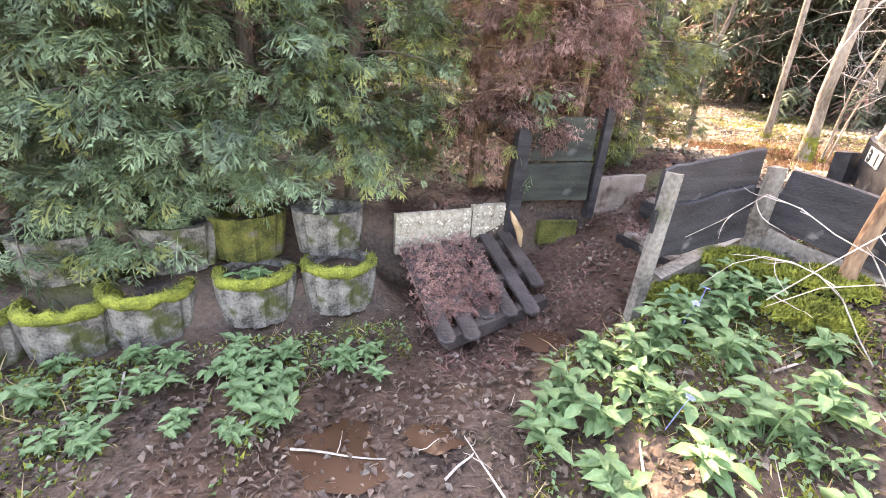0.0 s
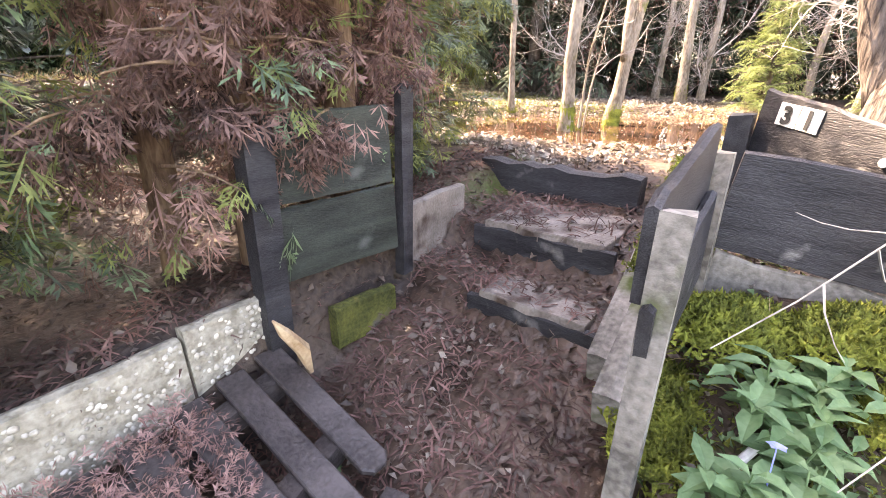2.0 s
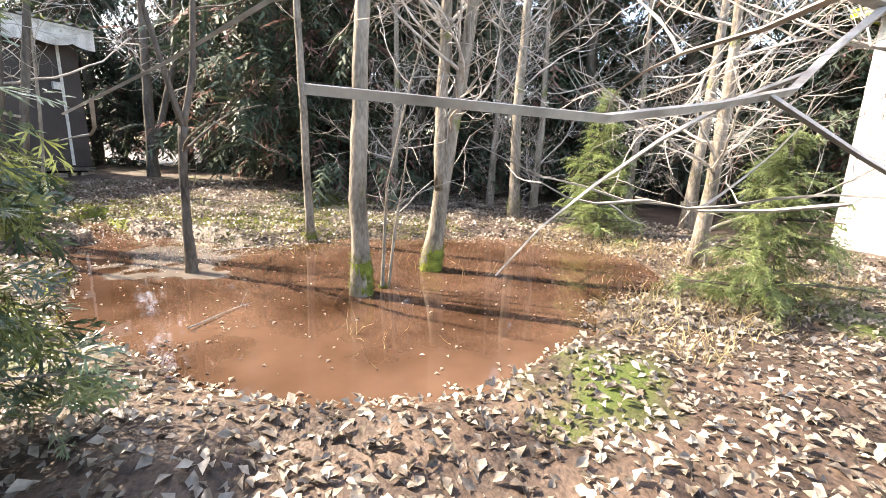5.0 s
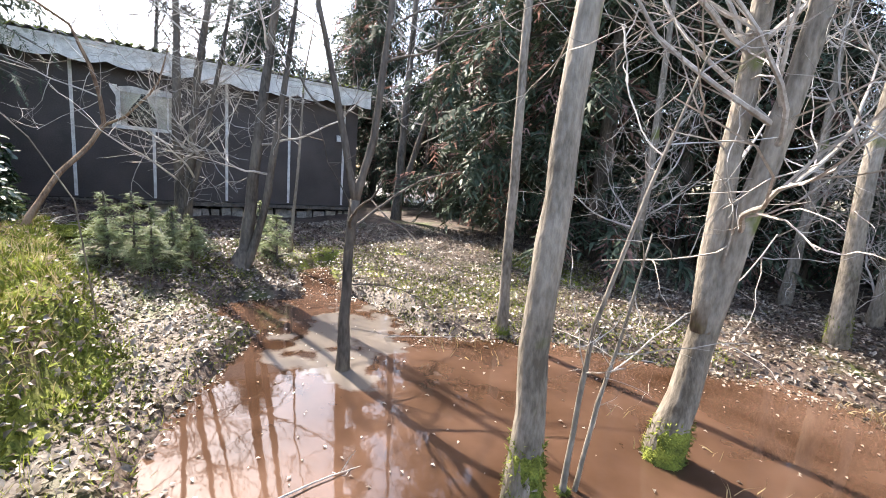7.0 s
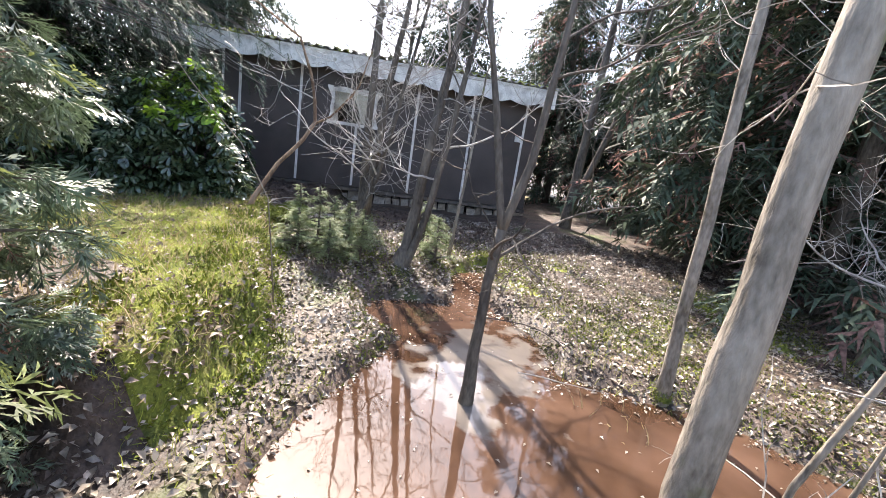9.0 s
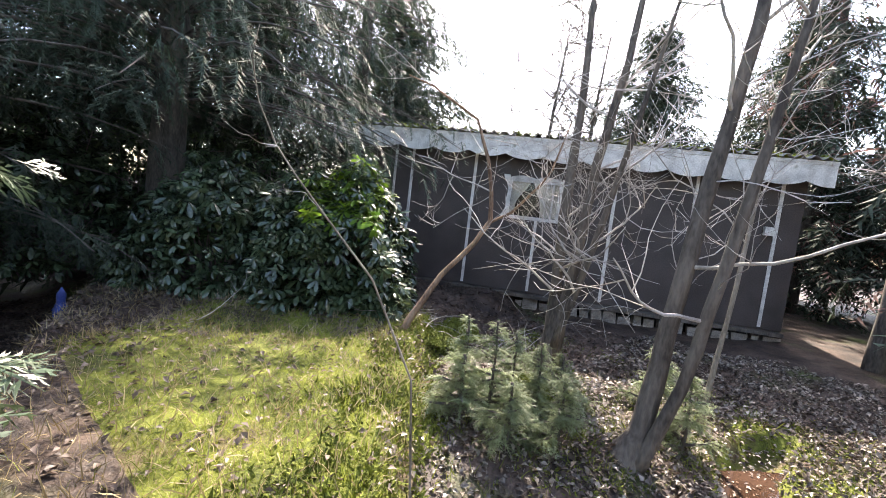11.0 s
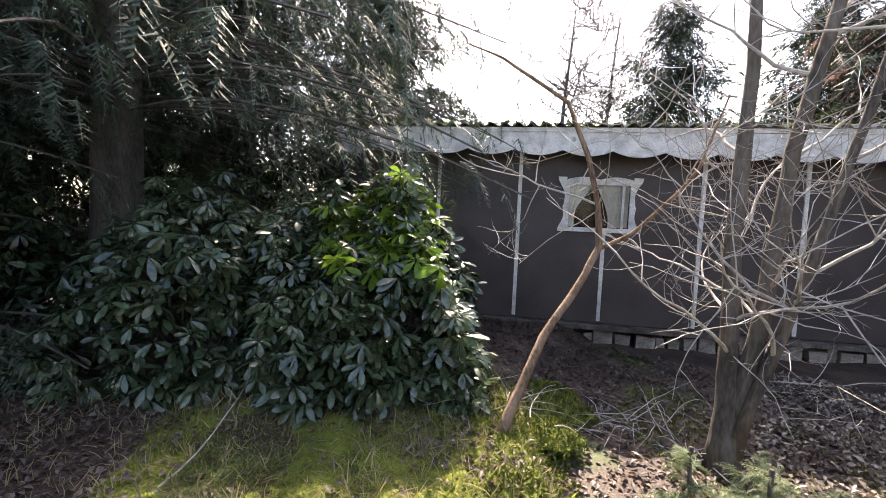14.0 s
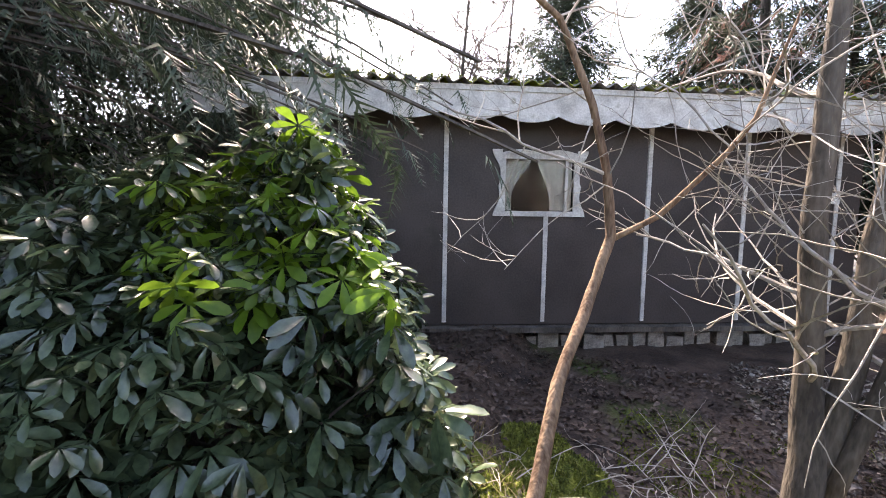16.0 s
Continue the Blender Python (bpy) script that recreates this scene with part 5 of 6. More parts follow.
for i, (x, y, h, r) in enumerate([(-9.2, 17.4, 9.0, 4.2), (-2.7, 23.2, 8.6, 4.4), (1.2, 24.5, 8.8, 4.0), (4.6, 24, 10, 3.2), (7.5, 23, 9, 3.2), (-13, 21, 9, 3.4)]):
    conifer("conifer", "grey-green spruce standing behind the cabin", x, y, 1.0, h, r, 2800, SPRUCE, 90 + i, low=1, size=(1.8, 3.4), trunk_r=0.12, droop=0.3, shape=0.85, group="spruces behind the cabin")
for i, (x, y) in enumerate([(-5.2, 21), (-4.2, 22)]):
    bare_tree("tree", "bare forked tree behind the cabin roof", [[(x, y, 1.0, 0.10), (x, y, 4.5, 0.08), (x + 0.3, y, 9.0, 0.02)]], 100 + i, None, mat=DARK_BARK, twigs=16, limbs=13, twig_from=0.3, limb_len=3.2, twig_len=1.6, twig_mat=DARK_BARK, twig_r=0.02, limb_r=0.06, group="bare trees behind the cabin")


# ---- the hedge of thuja behind the planting rings ----
def hedge_bush(x, y, z, height, radius, count, seed, green, dead, yellow, low=0.0, group="thuja hedge"):
    g = random.Random(seed)
    ob = thing("thuja", Matrix.Translation((x, y, z)), "dense thuja with hanging green sprays and dead brown inner twigs", "hedge shrub", group)
    s = Soup()
    s.tube([(0, 0, -0.1), (0.03, 0, height * 0.5), (0, 0, height)], [0.07, 0.05, 0.01], 8)
    part("trunk", s, ORANGE_BARK if dead > 0.8 else DARK_BARK, ob, smooth=True)
    s = Soup()
    spots, heads, depth = [], [], []
    nb = count // 56
    for k in range(nb):
        h = low + (height - low) * (k + g.random()) / nb
        a = g.uniform(0, math.tau)
        t = h / height
        ln = radius * (1.05 - 0.55 * t * t) * g.uniform(0.6, 1.12)
        d = Vector((math.cos(a), math.sin(a), 0.35))
        p = Vector((0, 0, max(h - 0.15, 0.02)))
        q = []
        for j in range(6):
            q.append(p.copy())
            d = (d + Vector((g.uniform(-0.15, 0.15), g.uniform(-0.15, 0.15), -0.12))).normalized()
            p = p + d * ln / 5
        s.tube(q, [0.010 * (1 - j / 7) for j in range(6)], 4, False)
        way = Vector((-math.sin(a), math.cos(a), 0))
        for _ in range(34):
            w = g.random() ** 0.45 * 4.99
            i = int(w)
            o = q[i].lerp(q[i + 1], w - i) + way * g.gauss(0, 0.03 + 0.02 * w) + Vector((0, 0, g.gauss(-0.01, 0.025)))
            spots.append(o)
            heads.append(a - math.pi / 2 + g.gauss(0, 0.6))
            depth.append(w / 5)
    tagged(part("branch", s, ORANGE_BARK if dead > 0.8 else DARK_BARK, ob), kind="stuff")
    xyz, heads, depth = np.array([p[:] for p in spots]), np.array(heads), np.array(depth)
    live = depth + 0.25 * wavy(xyz[:, 0] * 3 + x * 3, xyz[:, 2] * 3, 1.3, seed) + rng.normal(0, 0.12, len(depth))
    kind = np.where(live < dead, 2, np.where(rng.random(len(depth)) < yellow, 1, 0))
    for code, mt, pieces, dr in ((0, green, FRONDS, 0.6), (1, THUJA_YELLOW, FRONDS, 0.8), (2, THUJA_DEAD, [FROND_THIN], 1.1)):
        for k, piece in enumerate(pieces):
            pick = (kind == code) & (np.arange(len(kind)) % len(pieces) == k)
            if pick.sum():
                scattered("crown", piece[0], piece[1], placed(spin(pick.sum(), 0.5, (0.45, 1.2), heads[pick], dr), xyz[pick]), mt, ob)
    return ob


bushes = [(-1.80, 2.85, 0.50, 3.0, 0.78, 5600, 0.48, 0.08), (-1.20, 3.25, 0.50, 3.0, 0.75, 6000, 0.28, 0.08), (-0.66, 3.72, 0.50, 3.1, 0.76, 6400, 0.3, 0.12),
          (-0.12, 4.15, 0.52, 3.9, 0.74, 6400, 0.38, 0.25), (0.72, 4.78, 0.62, 4.0, 0.62, 4000, 0.82, 0.7), (1.30, 5.02, 0.66, 3.0, 0.58, 3600, 1.2, 0.6), (1.05, 4.66, 0.72, 2.6, 0.46, 3400, 1.06, 0.8), (1.45, 4.82, 0.9, 2.4, 0.40, 2800, 1.3, 0.6), (-1.0, 2.94, 0.46, 1.7, 0.38, 2000, 0.2, 0.1)]
for i, (x, y, z, h, r, c, dead, yel) in enumerate(bushes):
    hedge_bush(x, y, z, h, r, c, 200 + i, THUJA, dead, yel, low=(0.12, 0.10, 0.36, 0.46, 0.30, 0.55, 0.52, 0.35, 0.05)[i])
# paler, yellower sprays paint sunlight onto these two bushes
hedge_bush(2.05, 5.95, 0.78, 3.2, 0.62, 3600, 207, THUJA_LIT, 0.3, 0.5, low=0.2)
hedge_bush(1.60, 5.46, 0.76, 2.7, 0.58, 3000, 208, THUJA_LIT, 0.3, 0.6, low=0.4)
for i, (x, y, z, h, r, c) in enumerate([(0.66, 6.85, 0.9, 3.8, 0.80, 4200), (1.42, 6.86, 0.9, 3.2, 0.46, 3000), (-0.5, 6.3, 1.0, 3.8, 1.0, 2600), (-3.0, 6.0, 1.1, 4.5, 1.3, 2400), (-0.6, 5.2, 0.8, 3.2, 0.8, 1500)]):
    hedge_bush(x, y, z, h, r, c, 220 + i, THUJA_LIT, 0.15, 0.03, low=0.15, group="thujas by the lawn")


# ---- the rhododendron ----
def rhododendron(x, y, z, rx, ry, h, count, seed, label):
    g = random.Random(seed)
    ob = thing("rhododendron", Matrix.Translation((x, y, z)), label, "shrub")
    n = count
    d = rng.normal(0, 1, (n, 3))
    d[:, 2] = np.abs(d[:, 2])
    d /= np.linalg.norm(d, axis=1)[:, None]
    lump = 0.82 + 0.16 * wavy(d[:, 0] * 4, d[:, 1] * 4 + d[:, 2] * 3, 1.2, seed) + rng.uniform(-0.14, 0.06, n)
    xyz = d * lump[:, None] * np.array([rx, ry, h])
    xyz[:, 2] = np.maximum(xyz[:, 2], 0.06 + rng.uniform(0, 0.2, n))
    s = Soup()
    for k in range(60):
        q = Vector(xyz[g.randrange(n)]) * 0.9
        s.tube([(g.uniform(-0.2, 0.2), g.uniform(-0.2, 0.2), -0.05), q * 0.45 + Vector((g.uniform(-0.1, 0.1), g.uniform(-0.1, 0.1), -0.1)), q], [0.022, 0.013, 0.004], 5, False)
    tagged(part("stem", s, DARK_BARK, ob), kind="stuff")
    heads = np.arctan2(d[:, 1], d[:, 0]) - math.pi / 2
    # the pocket high on the crown where sunlight is painted in as pale leaves
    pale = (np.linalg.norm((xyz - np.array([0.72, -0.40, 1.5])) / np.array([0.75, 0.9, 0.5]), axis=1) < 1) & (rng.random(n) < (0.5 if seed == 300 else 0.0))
    for pick, mt in ((~pale, RHODO), (pale, RHODO_SUNLIT)):
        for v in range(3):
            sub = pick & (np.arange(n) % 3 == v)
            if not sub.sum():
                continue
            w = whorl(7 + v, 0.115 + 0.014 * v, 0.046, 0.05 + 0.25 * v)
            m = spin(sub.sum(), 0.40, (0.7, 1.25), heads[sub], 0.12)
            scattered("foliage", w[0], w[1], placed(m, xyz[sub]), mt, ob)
    return ob


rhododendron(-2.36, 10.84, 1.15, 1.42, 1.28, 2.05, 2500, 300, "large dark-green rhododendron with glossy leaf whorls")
rhododendron(-1.66, 10.68, 1.2, 0.5, 0.45, 0.62, 190, 303, "low outer shoots of the rhododendron with pale glossy leaves")
rhododendron(-3.5, 9.85, 1.15, 1.3, 1.25, 1.9, 1500, 301, "dark rhododendron deep in the shade")
rhododendron(-5.6, 8.4, 1.1, 1.2, 1.7, 2.0, 700, 302, "dark evergreen shrub deep in the shade")
for i, (x, y) in enumerate([(-5.82, 6.78), (-5.89, 7.58), (-5.88, 8.36), (-6.5, 9.5), (-6.3, 10.6), (-5.4, 11.5)]):
    rhododendron(x, y, 1.05, 1.2, 1.2, 3.0, 520, 310 + i, "tall dark evergreen shrub closing the garden")


# ---- garden figure, finds and clutter ----
def figure():
    s = Soup()
    z = float(land(-2.75, 8.2))
    s.tube([(0, 0, 0), (0, 0, 0.06), (0, 0, 0.13), (0, 0, 0.18), (0, 0, 0.21), (0, 0, 0.25), (0, 0, 0.31)], [0.055, 0.06, 0.05, 0.032, 0.036, 0.036, 0.005], 12)
    s.tube([(0.045, 0, 0.16), (0.08, -0.02, 0.11), (0.07, -0.05, 0.07)], [0.018, 0.016, 0.012], 7)
    s.tube([(-0.045, 0, 0.16), (-0.08, -0.02, 0.11), (-0.07, -0.05, 0.07)], [0.018, 0.016, 0.012], 7)
    ob = new("garden_gnome", s.mesh("garden_gnome", BLUE, True))
    ob.matrix_world = pose(-2.75, 8.2, z - 0.01)
    tagged(ob, "small blue painted garden gnome under the spruce", "garden gnome")


figure()
s = Soup()
s.tube([(0, 0, 0), (0, 0, 0.05), (0, 0, 0.13), (0, 0, 0.14)], [0.05, 0.055, 0.06, 0.05], 12)
ob = new("bucket", s.mesh("bucket", YELLOW))
ob.matrix_world = pose(-2.78, 8.04, float(land(-2.78, 8.04)))
tagged(ob, "small yellow plastic bucket beside the gnome", "bucket")
s = Soup()
s.tube([(0, 0, 0), (0.1, 0, 0.0), (0.24, 0, 0.01)], [0.011, 0.011, 0.010], 9)
ob = thing("plastic_tube", pose(2.18, 3.33, 0.50, 0, -8, 12), "white plastic tube with a red cap among the leaves", "litter")
part("tube", s, WHITE, ob)
s = Soup()
s.tube([(0.24, 0, 0.01), (0.275, 0, 0.012)], [0.014, 0.012], 9)
part("cap", s, RED, ob, "red cap")
s = Soup()
s.tube([(0, 0, 0), (0, 0, 0.09)], [0.045, 0.04], 14)
ob = new("yellow_pot", s.mesh("yellow_pot", YELLOW))
ob.matrix_world = pose(2.90, 3.02, 1.0, 0, 0, 0)
tagged(ob, "small yellow plastic cup on the fence", "cup")


# ---- herbs, grass, moss and litter ----
LEAVES = []
for k in range(4):
    q = Soup()
    q.add(*leaf(0.068 + 0.013 * k, 0.036 + 0.005 * k, 0.008, 0.025 + 0.006 * k))
    LEAVES.append(q.mesh("leaf", HERB))


def herb(x, y, z, seed, stems, size, turn, label):
    """A tuft of leafy stems; each leaf is a piece of its own."""
    g = random.Random(seed)
    ob = thing("green_herb", pose(x, y, z, 0, 0, turn), label, "plant", "green herbs")
    for _ in range(stems):
        a, ln = g.uniform(0, math.tau), size * g.uniform(0.5, 1.1)
        lean = g.uniform(0.15, 0.8)
        tip = Vector((math.cos(a) * ln * lean, math.sin(a) * ln * lean, ln * (1.1 - lean * 0.6)))
        s = Soup()
        s.tube([(0, 0, -0.02), tip * 0.5 + Vector((0, 0, ln * 0.1)), tip], [0.004, 0.003, 0.002], 4, False)
        st = part("stem", s, HERB, ob)
        for k in range(6):
            t = 0.35 + 0.65 * k / 5
            m = Matrix.Translation(tip * t + Vector((0, 0, ln * 0.1 * (1 - abs(2 * t - 1))))) @ pose(0, 0, 0, 0, 0, math.degrees(a) + k * 137 + g.uniform(-30, 30)) @ pose(0, 0, 0, g.uniform(5, 45), g.uniform(-15, 15), 0)
            part("leaf", LEAVES[g.randrange(4)], None, st, m=m @ Matrix.Scale(g.uniform(0.7, 1.15) * min(1, size / 0.15), 4))
    return ob


spots = [(1.72, 2.98), (1.85, 2.85), (1.62, 2.75), (1.95, 2.95), (1.75, 2.62), (1.98, 2.72), (1.55, 2.55), (2.02, 3.10), (2.15, 3.28), (2.22, 3.20), (2.35, 3.42), (2.45, 3.38), (2.30, 3.28),
         (0.22, 2.42), (0.30, 2.52), (0.10, 2.52), (0.52, 2.82), (0.58, 2.92), (0.44, 2.88), (-0.05, 2.66), (-0.45, 2.22), (-0.62, 2.1), (-0.3, 2.32), (0.28, 2.25), (0.38, 2.36), (2.1, 2.45), (2.3, 2.6), (2.5, 2.7), (2.15, 2.2), (-0.15, 3.0), (2.05, 2.0), (1.25, 3.95), (-0.25, 2.05), (-0.8, 2.3), (0.05, 2.2), (-0.5, 2.5), (0.15, 2.75), (2.4, 2.3), (1.75, 2.4), (2.25, 2.9), (2.6, 3.0)]
for i, (x, y) in enumerate(spots):
    z = float(land(x, y)) + (0.25 if i == 29 else 0)
    herb(x, y, z, 400 + i, 6 + i % 4, 0.07 if i == 31 else random.uniform(0.13, 0.21) * (0.68 if x < 1.2 else 1.0), random.uniform(0, 360), "fresh green herb with pointed leaves growing in the soil")
for i, (x, y) in enumerate([(2.10, 3.18), (1.98, 2.62), (2.16, 3.24)]):
    s = Soup()
    for k in range(5):
        lv, lf = leaf(0.022, 0.02, 0.002, 0.004)
        m = pose(0, 0, 0.2, 0, 0, 72 * k) @ pose(0, 0, 0, 20)
        s.add([m @ Vector(p) for p in lv], lf)
    s.tube([(0.01, 0, -0.02), (0, 0, 0.1), (0, 0, 0.2)], [0.002, 0.002, 0.0015], 4, False)
    ob = new("blue_flower", s.mesh("blue_flower", FLOWER))
    ob.matrix_world = pose(x, y, float(land(x, y)), 12, 8, 50 * i)
    tagged(ob, "small blue spring flower on a thin stalk", "flower", "blue flowers")


def on_land(n, x0, x1, y0, y1, keep):
    x, y = rng.uniform(x0, x1, n), rng.uniform(y0, y1, n)
    k = keep(x, y)
    x, y = x[k], y[k]
    return np.stack([x, y, land(x, y)], 1)


def un(x, y):
    return x * C[0] + y * C[1], x * N[0] + y * N[1]


def on_ridge(x, y):
    """Metres inside the ridge's rim, raggedly."""
    return ridge_rim(y) + 0.16 - x + 0.12 * wavy(x, y, 4.0, 2)


DEAD_LEAF = ([(0, 0, 0), (-0.017, 0.026, 0.010), (0, 0.055, -0.006), (0.015, 0.030, 0.012), (0, 0.028, 0.0)], [(0, 4, 1), (1, 4, 2), (0, 3, 4), (4, 3, 2)])
BLADE = ([(-0.003, 0, 0), (0.003, 0, 0), (0.0022, 0.012, 0.06), (-0.0022, 0.012, 0.06), (0, 0.05, 0.11)], [(0, 1, 2, 3), (3, 2, 4)])
TUFT = ([(-0.006, 0, 0), (0.006, 0, 0), (0, 0.016, 0.02)], [(0, 1, 2)])
CHIP = ([(-0.0035, 0, 0), (0.0035, 0, 0), (0.003, 0.035, 0.008), (-0.003, 0.035, 0.008), (0, 0.07, 0)], [(0, 1, 2, 3), (3, 2, 4)])


def stuff(name, piece, xyz, tilt, size, mat, label, category, lift=0.004, droop=0.0):
    xyz = xyz + np.array([0, 0, lift])
    ob = scattered(name, piece[0], piece[1], placed(spin(len(xyz), tilt, size, droop=droop), xyz), mat)
    return tagged(ob, label, category, kind="stuff")


dry = lambda x, y: pond_field(x, y) > 0.93
shore = on_land(68000, 0.6, 9.5, 3.8, 14.5, lambda x, y: dry(x, y) & (x > ridge_rim(y) - 0.1) & (un(x, y)[0] > 5.25) & ((y > 5.2) | (x > 3.5)))
stuff("leaf_litter", DEAD_LEAF, shore, 0.5, (0.45, 1.25), LITTER, "brown and grey fallen leaves round the pond", "leaf litter", 0.01)
yard = on_land(16000, -5, 3.2, 10.0, 14, lambda x, y: np.ones(len(x), bool))
stuff("leaf_litter", DEAD_LEAF, yard, 0.4, (0.5, 1.3), LITTER_DULL, "dull fallen leaves before the cabin", "leaf litter", 0.01)
shade = on_land(26000, -6.2, 1.9, 5.4, 10.4, lambda x, y: (on_ridge(x, y) > 2.4 + 1.2 * rng.random(len(x))) | (y < 7.5) | (rng.random(len(x)) < 0.2))
stuff("leaf_litter", DEAD_LEAF, shade, 0.35, (0.5, 1.2), LITTER_DULL, "dull fallen leaves under the spruce", "leaf litter", 0.012)
front = on_land(15000, -2.0, 3.4, 1.0, 5.6, lambda x, y: (un(x, y)[1] < 2.3) | (un(x, y)[0] > 2.6))
stuff("leaf_litter", DEAD_LEAF, front, 0.45, (0.35, 1.0), LITTER_DULL, "muddy fallen leaves at the entrance", "leaf litter", 0.008)
passage = on_land(30000, 0.0, 3.4, 2.6, 6.2, lambda x, y: (un(x, y)[1] > 1.8) & (un(x, y)[1] < 3.4) & (un(x, y)[0] > 2.5) & (un(x, y)[0] < 5.3) & (rng.random(len(x)) < np.where((un(x, y)[1] > 2.45) | (un(x, y)[0] < 4), 0.9, 0.35)))
pu, pn = un(passage[:, 0], passage[:, 1])
on_low = (pu > 4.08) & (pu < 4.44) & (pn > 2.02) & (pn < 2.5)
on_high = (pu > 4.45) & (pu < 4.92) & (pn > 2.10) & (pn < 2.72)
passage[:, 2] = np.where(on_low, 0.488, np.where(on_high, 0.671, passage[:, 2]))
stuff("needle_litter", CHIP, passage, 0.3, (0.5, 1.4), RED_LITTER, "reddish dead conifer twigs littering the passage", "litter", 0.006)
n = 1150
w, t = rng.random(n), rng.random(n) ** 0.9
a0, a1, b0, b1 = np.array([0.40, 3.80, 0.32]), np.array([0.86, 4.20, 0.34]), np.array([0.86, 3.20, 0.135]), np.array([1.22, 3.52, 0.165])
heap = (a0 * (1 - w)[:, None] + a1 * w[:, None]) * (1 - t)[:, None] + (b0 * (1 - w)[:, None] + b1 * w[:, None]) * t[:, None]
heap[:, 2] += rng.random(n) ** 2 * 0.03
stuff("needle_litter", FROND_THIN, heap, 0.6, (0.25, 0.55), PINK_LITTER, "pink-brown dead thuja sprays heaped on the pallet", "litter", 0.0)
grassy = on_land(150000, -3.2, 2.0, 7.1, 11.6, lambda x, y: (on_ridge(x, y) > 0) & ((on_ridge(x, y) < 0.75) | ((on_ridge(x, y) < 3.3) & (y > 8.0))) & (wavy(x, y, 2.2, 5) + rng.normal(0, 0.3, len(x)) > np.where(on_ridge(x, y) < 0.75, -0.5, -0.15)))
stuff("grass", BLADE, grassy, 0.75, (0.2, 0.5), GRASS, "short yellow-green grass and moss on the raised lawn", "grass")
cushion = on_land(60000, -1.6, 2.1, 7.1, 11.4, lambda x, y: (on_ridge(x, y) > -0.15) & (on_ridge(x, y) < 1.0) & (wavy(x, y, 5.2, 4) + rng.normal(0, 0.25, len(x)) > -0.05))
stuff("moss_patches", TUFT, cushion, 0.8, (0.8, 2.2), MOSS, "bright yellow-green moss over the edge of the ridge", "moss", 0.012)
straw = on_land(12000, -3.2, 2.2, 7.2, 11.6, lambda x, y: on_ridge(x, y) > 0)
stuff("dry_grass", BLADE, straw, 0.7, (0.4, 1.2), STRAW, "pale dry grass between the moss", "grass")
mossy = on_land(80000, -0.4, 6.4, 7.2, 12.8, lambda x, y: dry(x, y) & (on_ridge(x, y) < 0.1) & (wavy(x, y, 2.1, 9) + 0.5 * wavy(x, y, 7.0, 2) + rng.normal(0, 0.2, len(x)) > -0.02))
stuff("moss_patches", TUFT, mossy, 0.8, (0.6, 1.6), MOSS, "green-grey moss between the wet leaves of the bank", "moss")
bank = on_land(16000, 0.0, 6.5, 7.0, 13.0, lambda x, y: dry(x, y) & (wavy(x, y, 1.7, 3) + rng.normal(0, 0.2, len(x)) > 0.0))
stuff("grass", BLADE, bank, 0.5, (0.35, 0.9), GRASS, "tufts of grass on the far bank", "grass")
bank = on_land(5000, 5.0, 8.0, 5.2, 8.4, lambda x, y: dry(x, y))
stuff("dry_grass", BLADE, bank, 0.6, (0.5, 1.3), STRAW, "pale dry grass on the near bank", "grass")
verge = on_land(60000, -2.0, 3.4, 1.2, 4.2, lambda x, y: ((x < 0.4) | (x > 1.5) | (un(x, y)[1] > 2.05)) & ((un(x, y)[1] < 1.75) | (un(x, y)[0] < 2.4)) & (un(x, y)[1] < 2.42) & (wavy(x, y, 3.0, 6) + rng.normal(0, 0.3, len(x)) > -0.05))
weeds = verge[rng.random(len(verge)) < 0.3]
stuff("small_weeds", DEAD_LEAF, weeds, 0.5, (0.3, 0.75), HERB, "small low weeds between the herbs", "weeds", 0.012)
thatch = verge[rng.random(len(verge)) < 0.05]
stuff("dry_grass", BLADE, thatch, 1.1, (0.5, 1.3), STRAW, "pale dry stalks lying in the verge", "grass")
crumbs = on_land(9000, -1.5, 3.0, 1.3, 4.4, lambda x, y: un(x, y)[1] < 2.5)
stuff("needle_litter", CHIP, crumbs, 0.35, (0.25, 0.9), LITTER_DULL, "muddy bits of twig and leaf on the trodden soil", "litter", 0.006)
pale = on_land(1500, -1.8, 3.2, 1.2, 4.4, lambda x, y: un(x, y)[1] < 2.6)
stuff("leaf_litter", DEAD_LEAF, pale, 0.5, (0.35, 0.9), LITTER, "pale scattered leaves on the muddy verge", "leaf litter", 0.012)
stuff("moss_patches", TUFT, verge, 0.8, (0.5, 1.5), MOSS, "low moss in the verge", "moss")
floating = on_land(600, 2.0, 7.2, 5.8, 11, lambda x, y: pond_field(x, y) < 1.0)
floating[:, 2] = WATER_Z
stuff("floating_leaves", DEAD_LEAF, floating, 0.12, (0.25, 0.65), LITTER, "pale leaves floating on the brown water", "leaves", 0.006)
rim = on_land(26000, 1.6, 7.6, 5.6, 12.6, lambda x, y: (pond_field(x, y) < 1.02) & ((pond_field(x, y) > 0.66 + 0.34 * rng.random(len(x)) ** 0.5) | ((y > 10.2) & (rng.random(len(x)) < 0.45))))
rim[:, 2] = np.maximum(rim[:, 2], WATER_Z)
stuff("leaf_litter", DEAD_LEAF, rim, 0.25, (0.3, 0.8), LITTER, "sodden leaves along the water's edge", "leaf litter", 0.006)
stems = on_land(900, 3.6, 7.2, 6.2, 10, lambda x, y: (pond_field(x, y) < 1.0) & (wavy(x, y, 2.6, 8) > 0.45))
stems[:, 2] = WATER_Z - 0.02
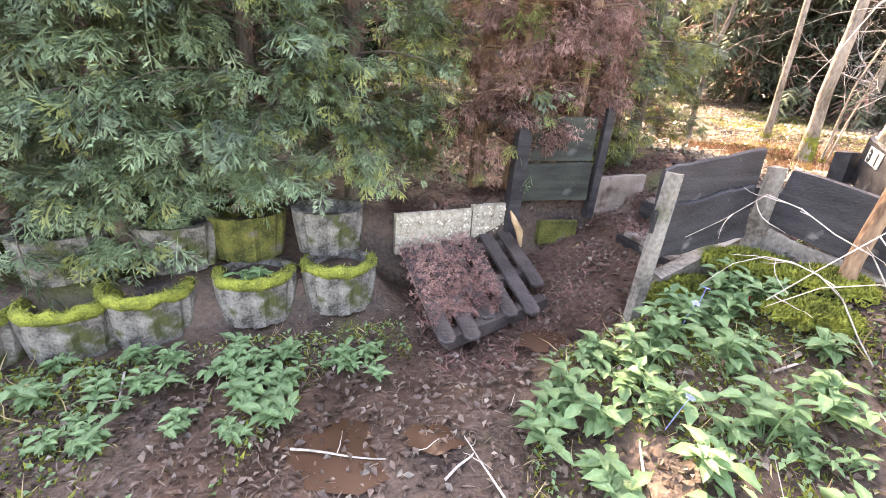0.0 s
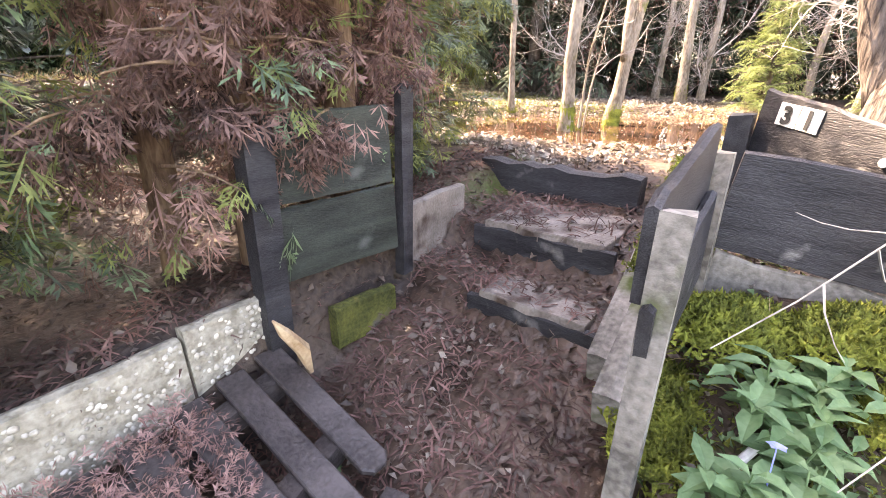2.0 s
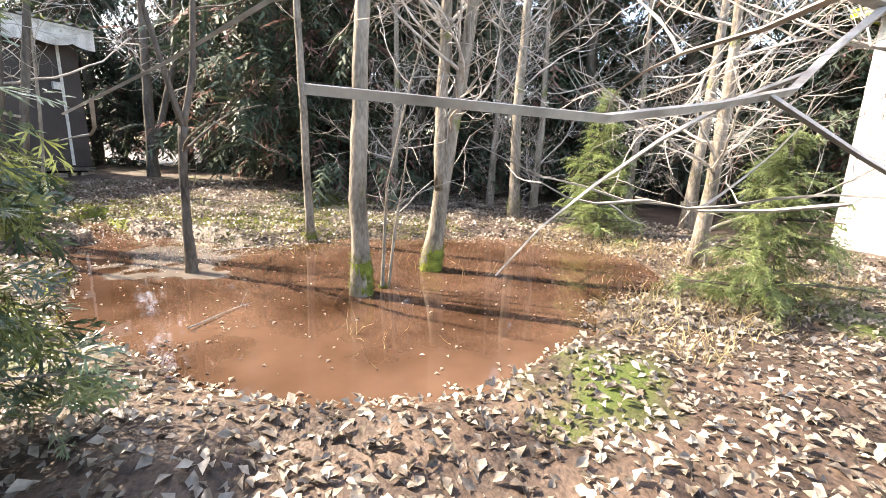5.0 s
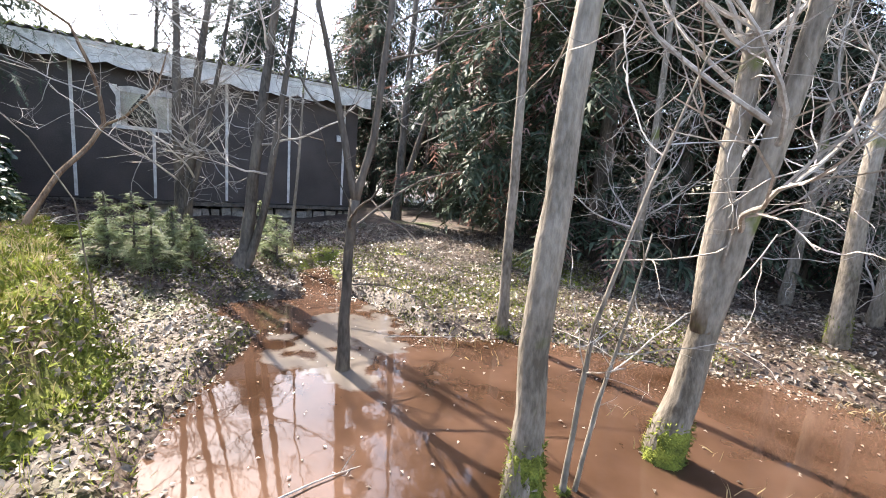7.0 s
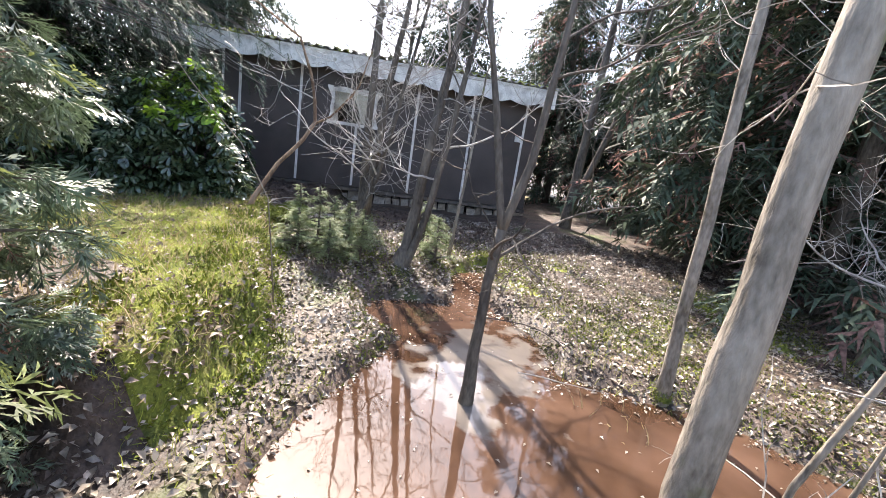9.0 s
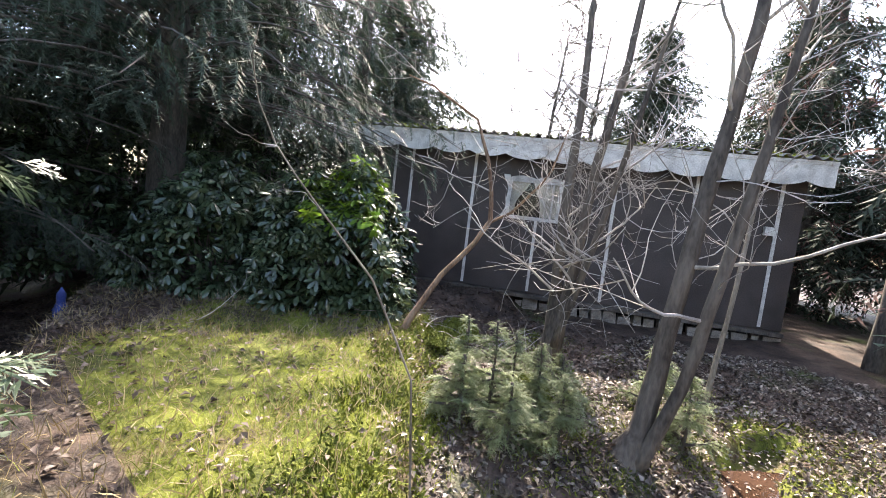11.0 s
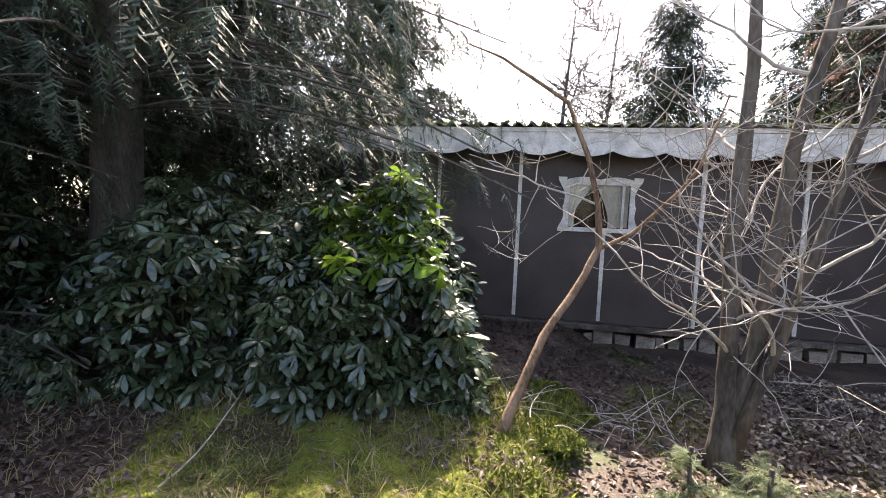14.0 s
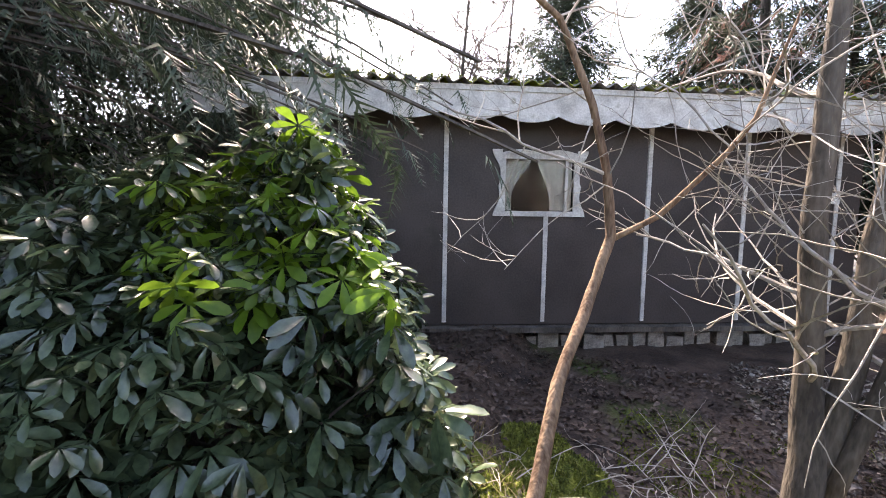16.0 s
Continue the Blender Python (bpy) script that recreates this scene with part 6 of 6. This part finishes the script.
stuff("dry_grass", BLADE, stems, 0.6, (0.6, 1.5), STRAW, "sparse grass stalks standing in the water", "grass")
for i, (x, y, sz) in enumerate([(2.25, 3.62, 0.16), (2.5, 3.66, 0.18), (2.75, 3.45, 0.17), (2.62, 3.2, 0.15), (2.15, 3.5, 0.12), (-0.75, 11.6, 0.28), (-0.95, 11.9, 0.22), (-0.62, 11.05, 0.26), (0.75, 10.9, 0.25)]):
    z = float(land(x, y))
    th = rng.uniform(0, math.tau, 2200)
    r = np.sqrt(rng.random(2200))
    hump = np.stack([x + np.cos(th) * r * sz * 1.3, y + np.sin(th) * r * sz, z + sz * 0.55 * np.sqrt(np.maximum(0, 1 - r * r))], 1)
    s = Soup()
    k = 14
    for ring in range(5):
        q = ring / 4.6
        s.v += [(math.cos(j * math.tau / k) * q * sz * 1.3, math.sin(j * math.tau / k) * q * sz, sz * 0.55 * math.sqrt(max(0, 1 - q * q)) - 0.01) for j in range(k)]
    s.n = len(s.v)
    s.f = [(a * k + j, a * k + (j + 1) % k, (a + 1) * k + (j + 1) % k, (a + 1) * k + j) for a in range(4) for j in range(k)]
    ob = thing("moss_cushion", pose(x, y, z), "bright green moss cushion on the ground", "moss", "moss cushions")
    part("cushion", s, MOSS, ob, smooth=True)
    scattered("moss", TUFT[0], TUFT[1], placed(spin(2200, 0.8, (0.6, 1.6)), hump - np.array([x, y, z])), MOSS, ob)
g = random.Random(77)
for i, (x, y, a, ln) in enumerate([(0.55, 2.25, 20, 0.5), (1.2, 2.3, 60, 0.45), (1.5, 2.2, 130, 0.4), (-0.5, 2.4, -50, 0.35), (1.9, 2.4, 95, 0.5), (2.4, 2.9, 35, 0.9), (2.6, 3.0, 50, 1.0), (2.2, 2.5, 40, 0.8), (5.6, 9.0, 10, 0.7), (3.0, 7.2, 40, 0.6), (-1.6, 8.9, 120, 0.8), (3.4, 9.2, 0, 0.7)]):
    s = Soup()
    d = Vector((math.cos(radians(a)), math.sin(radians(a)), 0))
    q, _ = limb(s, (0, 0, 0.015), d, ln, 0.006, 0.002, 6, 0.12, 0.02, 5, g)
    twiggery(s, q, 0.003, 3, 0.15, g, 1)
    ob = new("fallen_twig", s.mesh("fallen_twig", TWIG))
    ob.matrix_world = pose(x, y, max(float(land(x, y)), WATER_Z if 2 < x and y > 6.5 else -1) + 0.004)
    tagged(ob, "pale fallen twig on the ground", "twig", "fallen twigs")

# small plants, brambles and puddles of the verge
g = random.Random(91)
for i in range(46):
    if i < 26:
        x, y = g.uniform(-1.6, 0.7), 0.0
        y = 1.95 + 0.76 * (x + 1.2) * 0.78 + g.uniform(-0.55, 0.12)
    else:
        x, y = g.uniform(1.7, 3.0), g.uniform(1.9, 3.2)
    if x * N[0] + y * N[1] > 2.3:
        continue
    herb(x, y, float(land(x, y)), 500 + i, g.randrange(3, 6), g.uniform(0.06, 0.12), g.uniform(0, 360), "low seedling herb in the mossy verge")
for i in range(10):
    x, y = g.uniform(2.6, 3.2), g.uniform(2.0, 3.0)
    a = g.uniform(0, math.tau)
    ln = g.uniform(0.5, 1.3)
    s = Soup()
    pts = [Vector((math.cos(a) * ln * t, math.sin(a) * ln * t, 0.55 * ln * math.sin(t * 2.6) * g.uniform(0.9, 1.1))) for t in [k / 7 for k in range(8)]]
    s.tube(pts, [0.0036 - 0.0003 * k for k in range(8)], 5)
    twiggery(s, pts, 0.0025, 4, 0.2, g, 1)
    ob = new("bramble_stem", s.mesh("bramble_stem", TWIG))
    ob.matrix_world = pose(x, y, float(land(x, y)) - 0.01)
    tagged(ob, "pale arching bare stem in the verge", "stem", "bare stems")
for x, y, r, deep in ((1.50, 3.36, 0.16, 0.022), (0.78, 2.33, 0.27, 0.012), (1.11, 2.49, 0.13, 0.010)):
    s = Soup()
    k = 22
    s.add([(math.cos(j * math.tau / k) * r * g.uniform(0.8, 1.25), math.sin(j * math.tau / k) * r * 0.7 * g.uniform(0.8, 1.2), 0) for j in range(k)], [tuple(range(k))])
    ob = new("puddle", s.mesh("puddle", WATER))
    ob.matrix_world = pose(x, y, float(land(x, y)) + deep, 0, 0, 25)
    tagged(ob, "shallow brown puddle in the mud", "puddle", kind="structure")


def brush_pile(x, y, spread, count, seed, label):
    """A loose heap of thin dead twigs."""
    h = random.Random(seed)
    ob = thing("brush_pile", pose(x, y, float(land(x, y)) - 0.01), label, "brush")
    s = Soup()
    for _ in range(count):
        a = h.uniform(0, math.tau)
        p = (h.gauss(0, spread), h.gauss(0, spread * 0.6), 0.005)
        q, _ = limb(s, p, (math.cos(a), math.sin(a), h.uniform(0.1, 0.7)), h.uniform(0.25, 0.7), 0.0045, 0.0015, 7, 0.2, -0.09, 4, h)
        twiggery(s, q, 0.002, 2, 0.15, h, 1)
    tagged(part("twig", s, TWIG, ob), kind="stuff")
    return ob


brush_pile(-0.15, 11.75, 0.28, 46, 700, "loose heap of thin grey dead twigs before the cabin")
brush_pile(-0.95, 11.0, 0.22, 24, 701, "thin grey dead twigs lying beside the rhododendron")
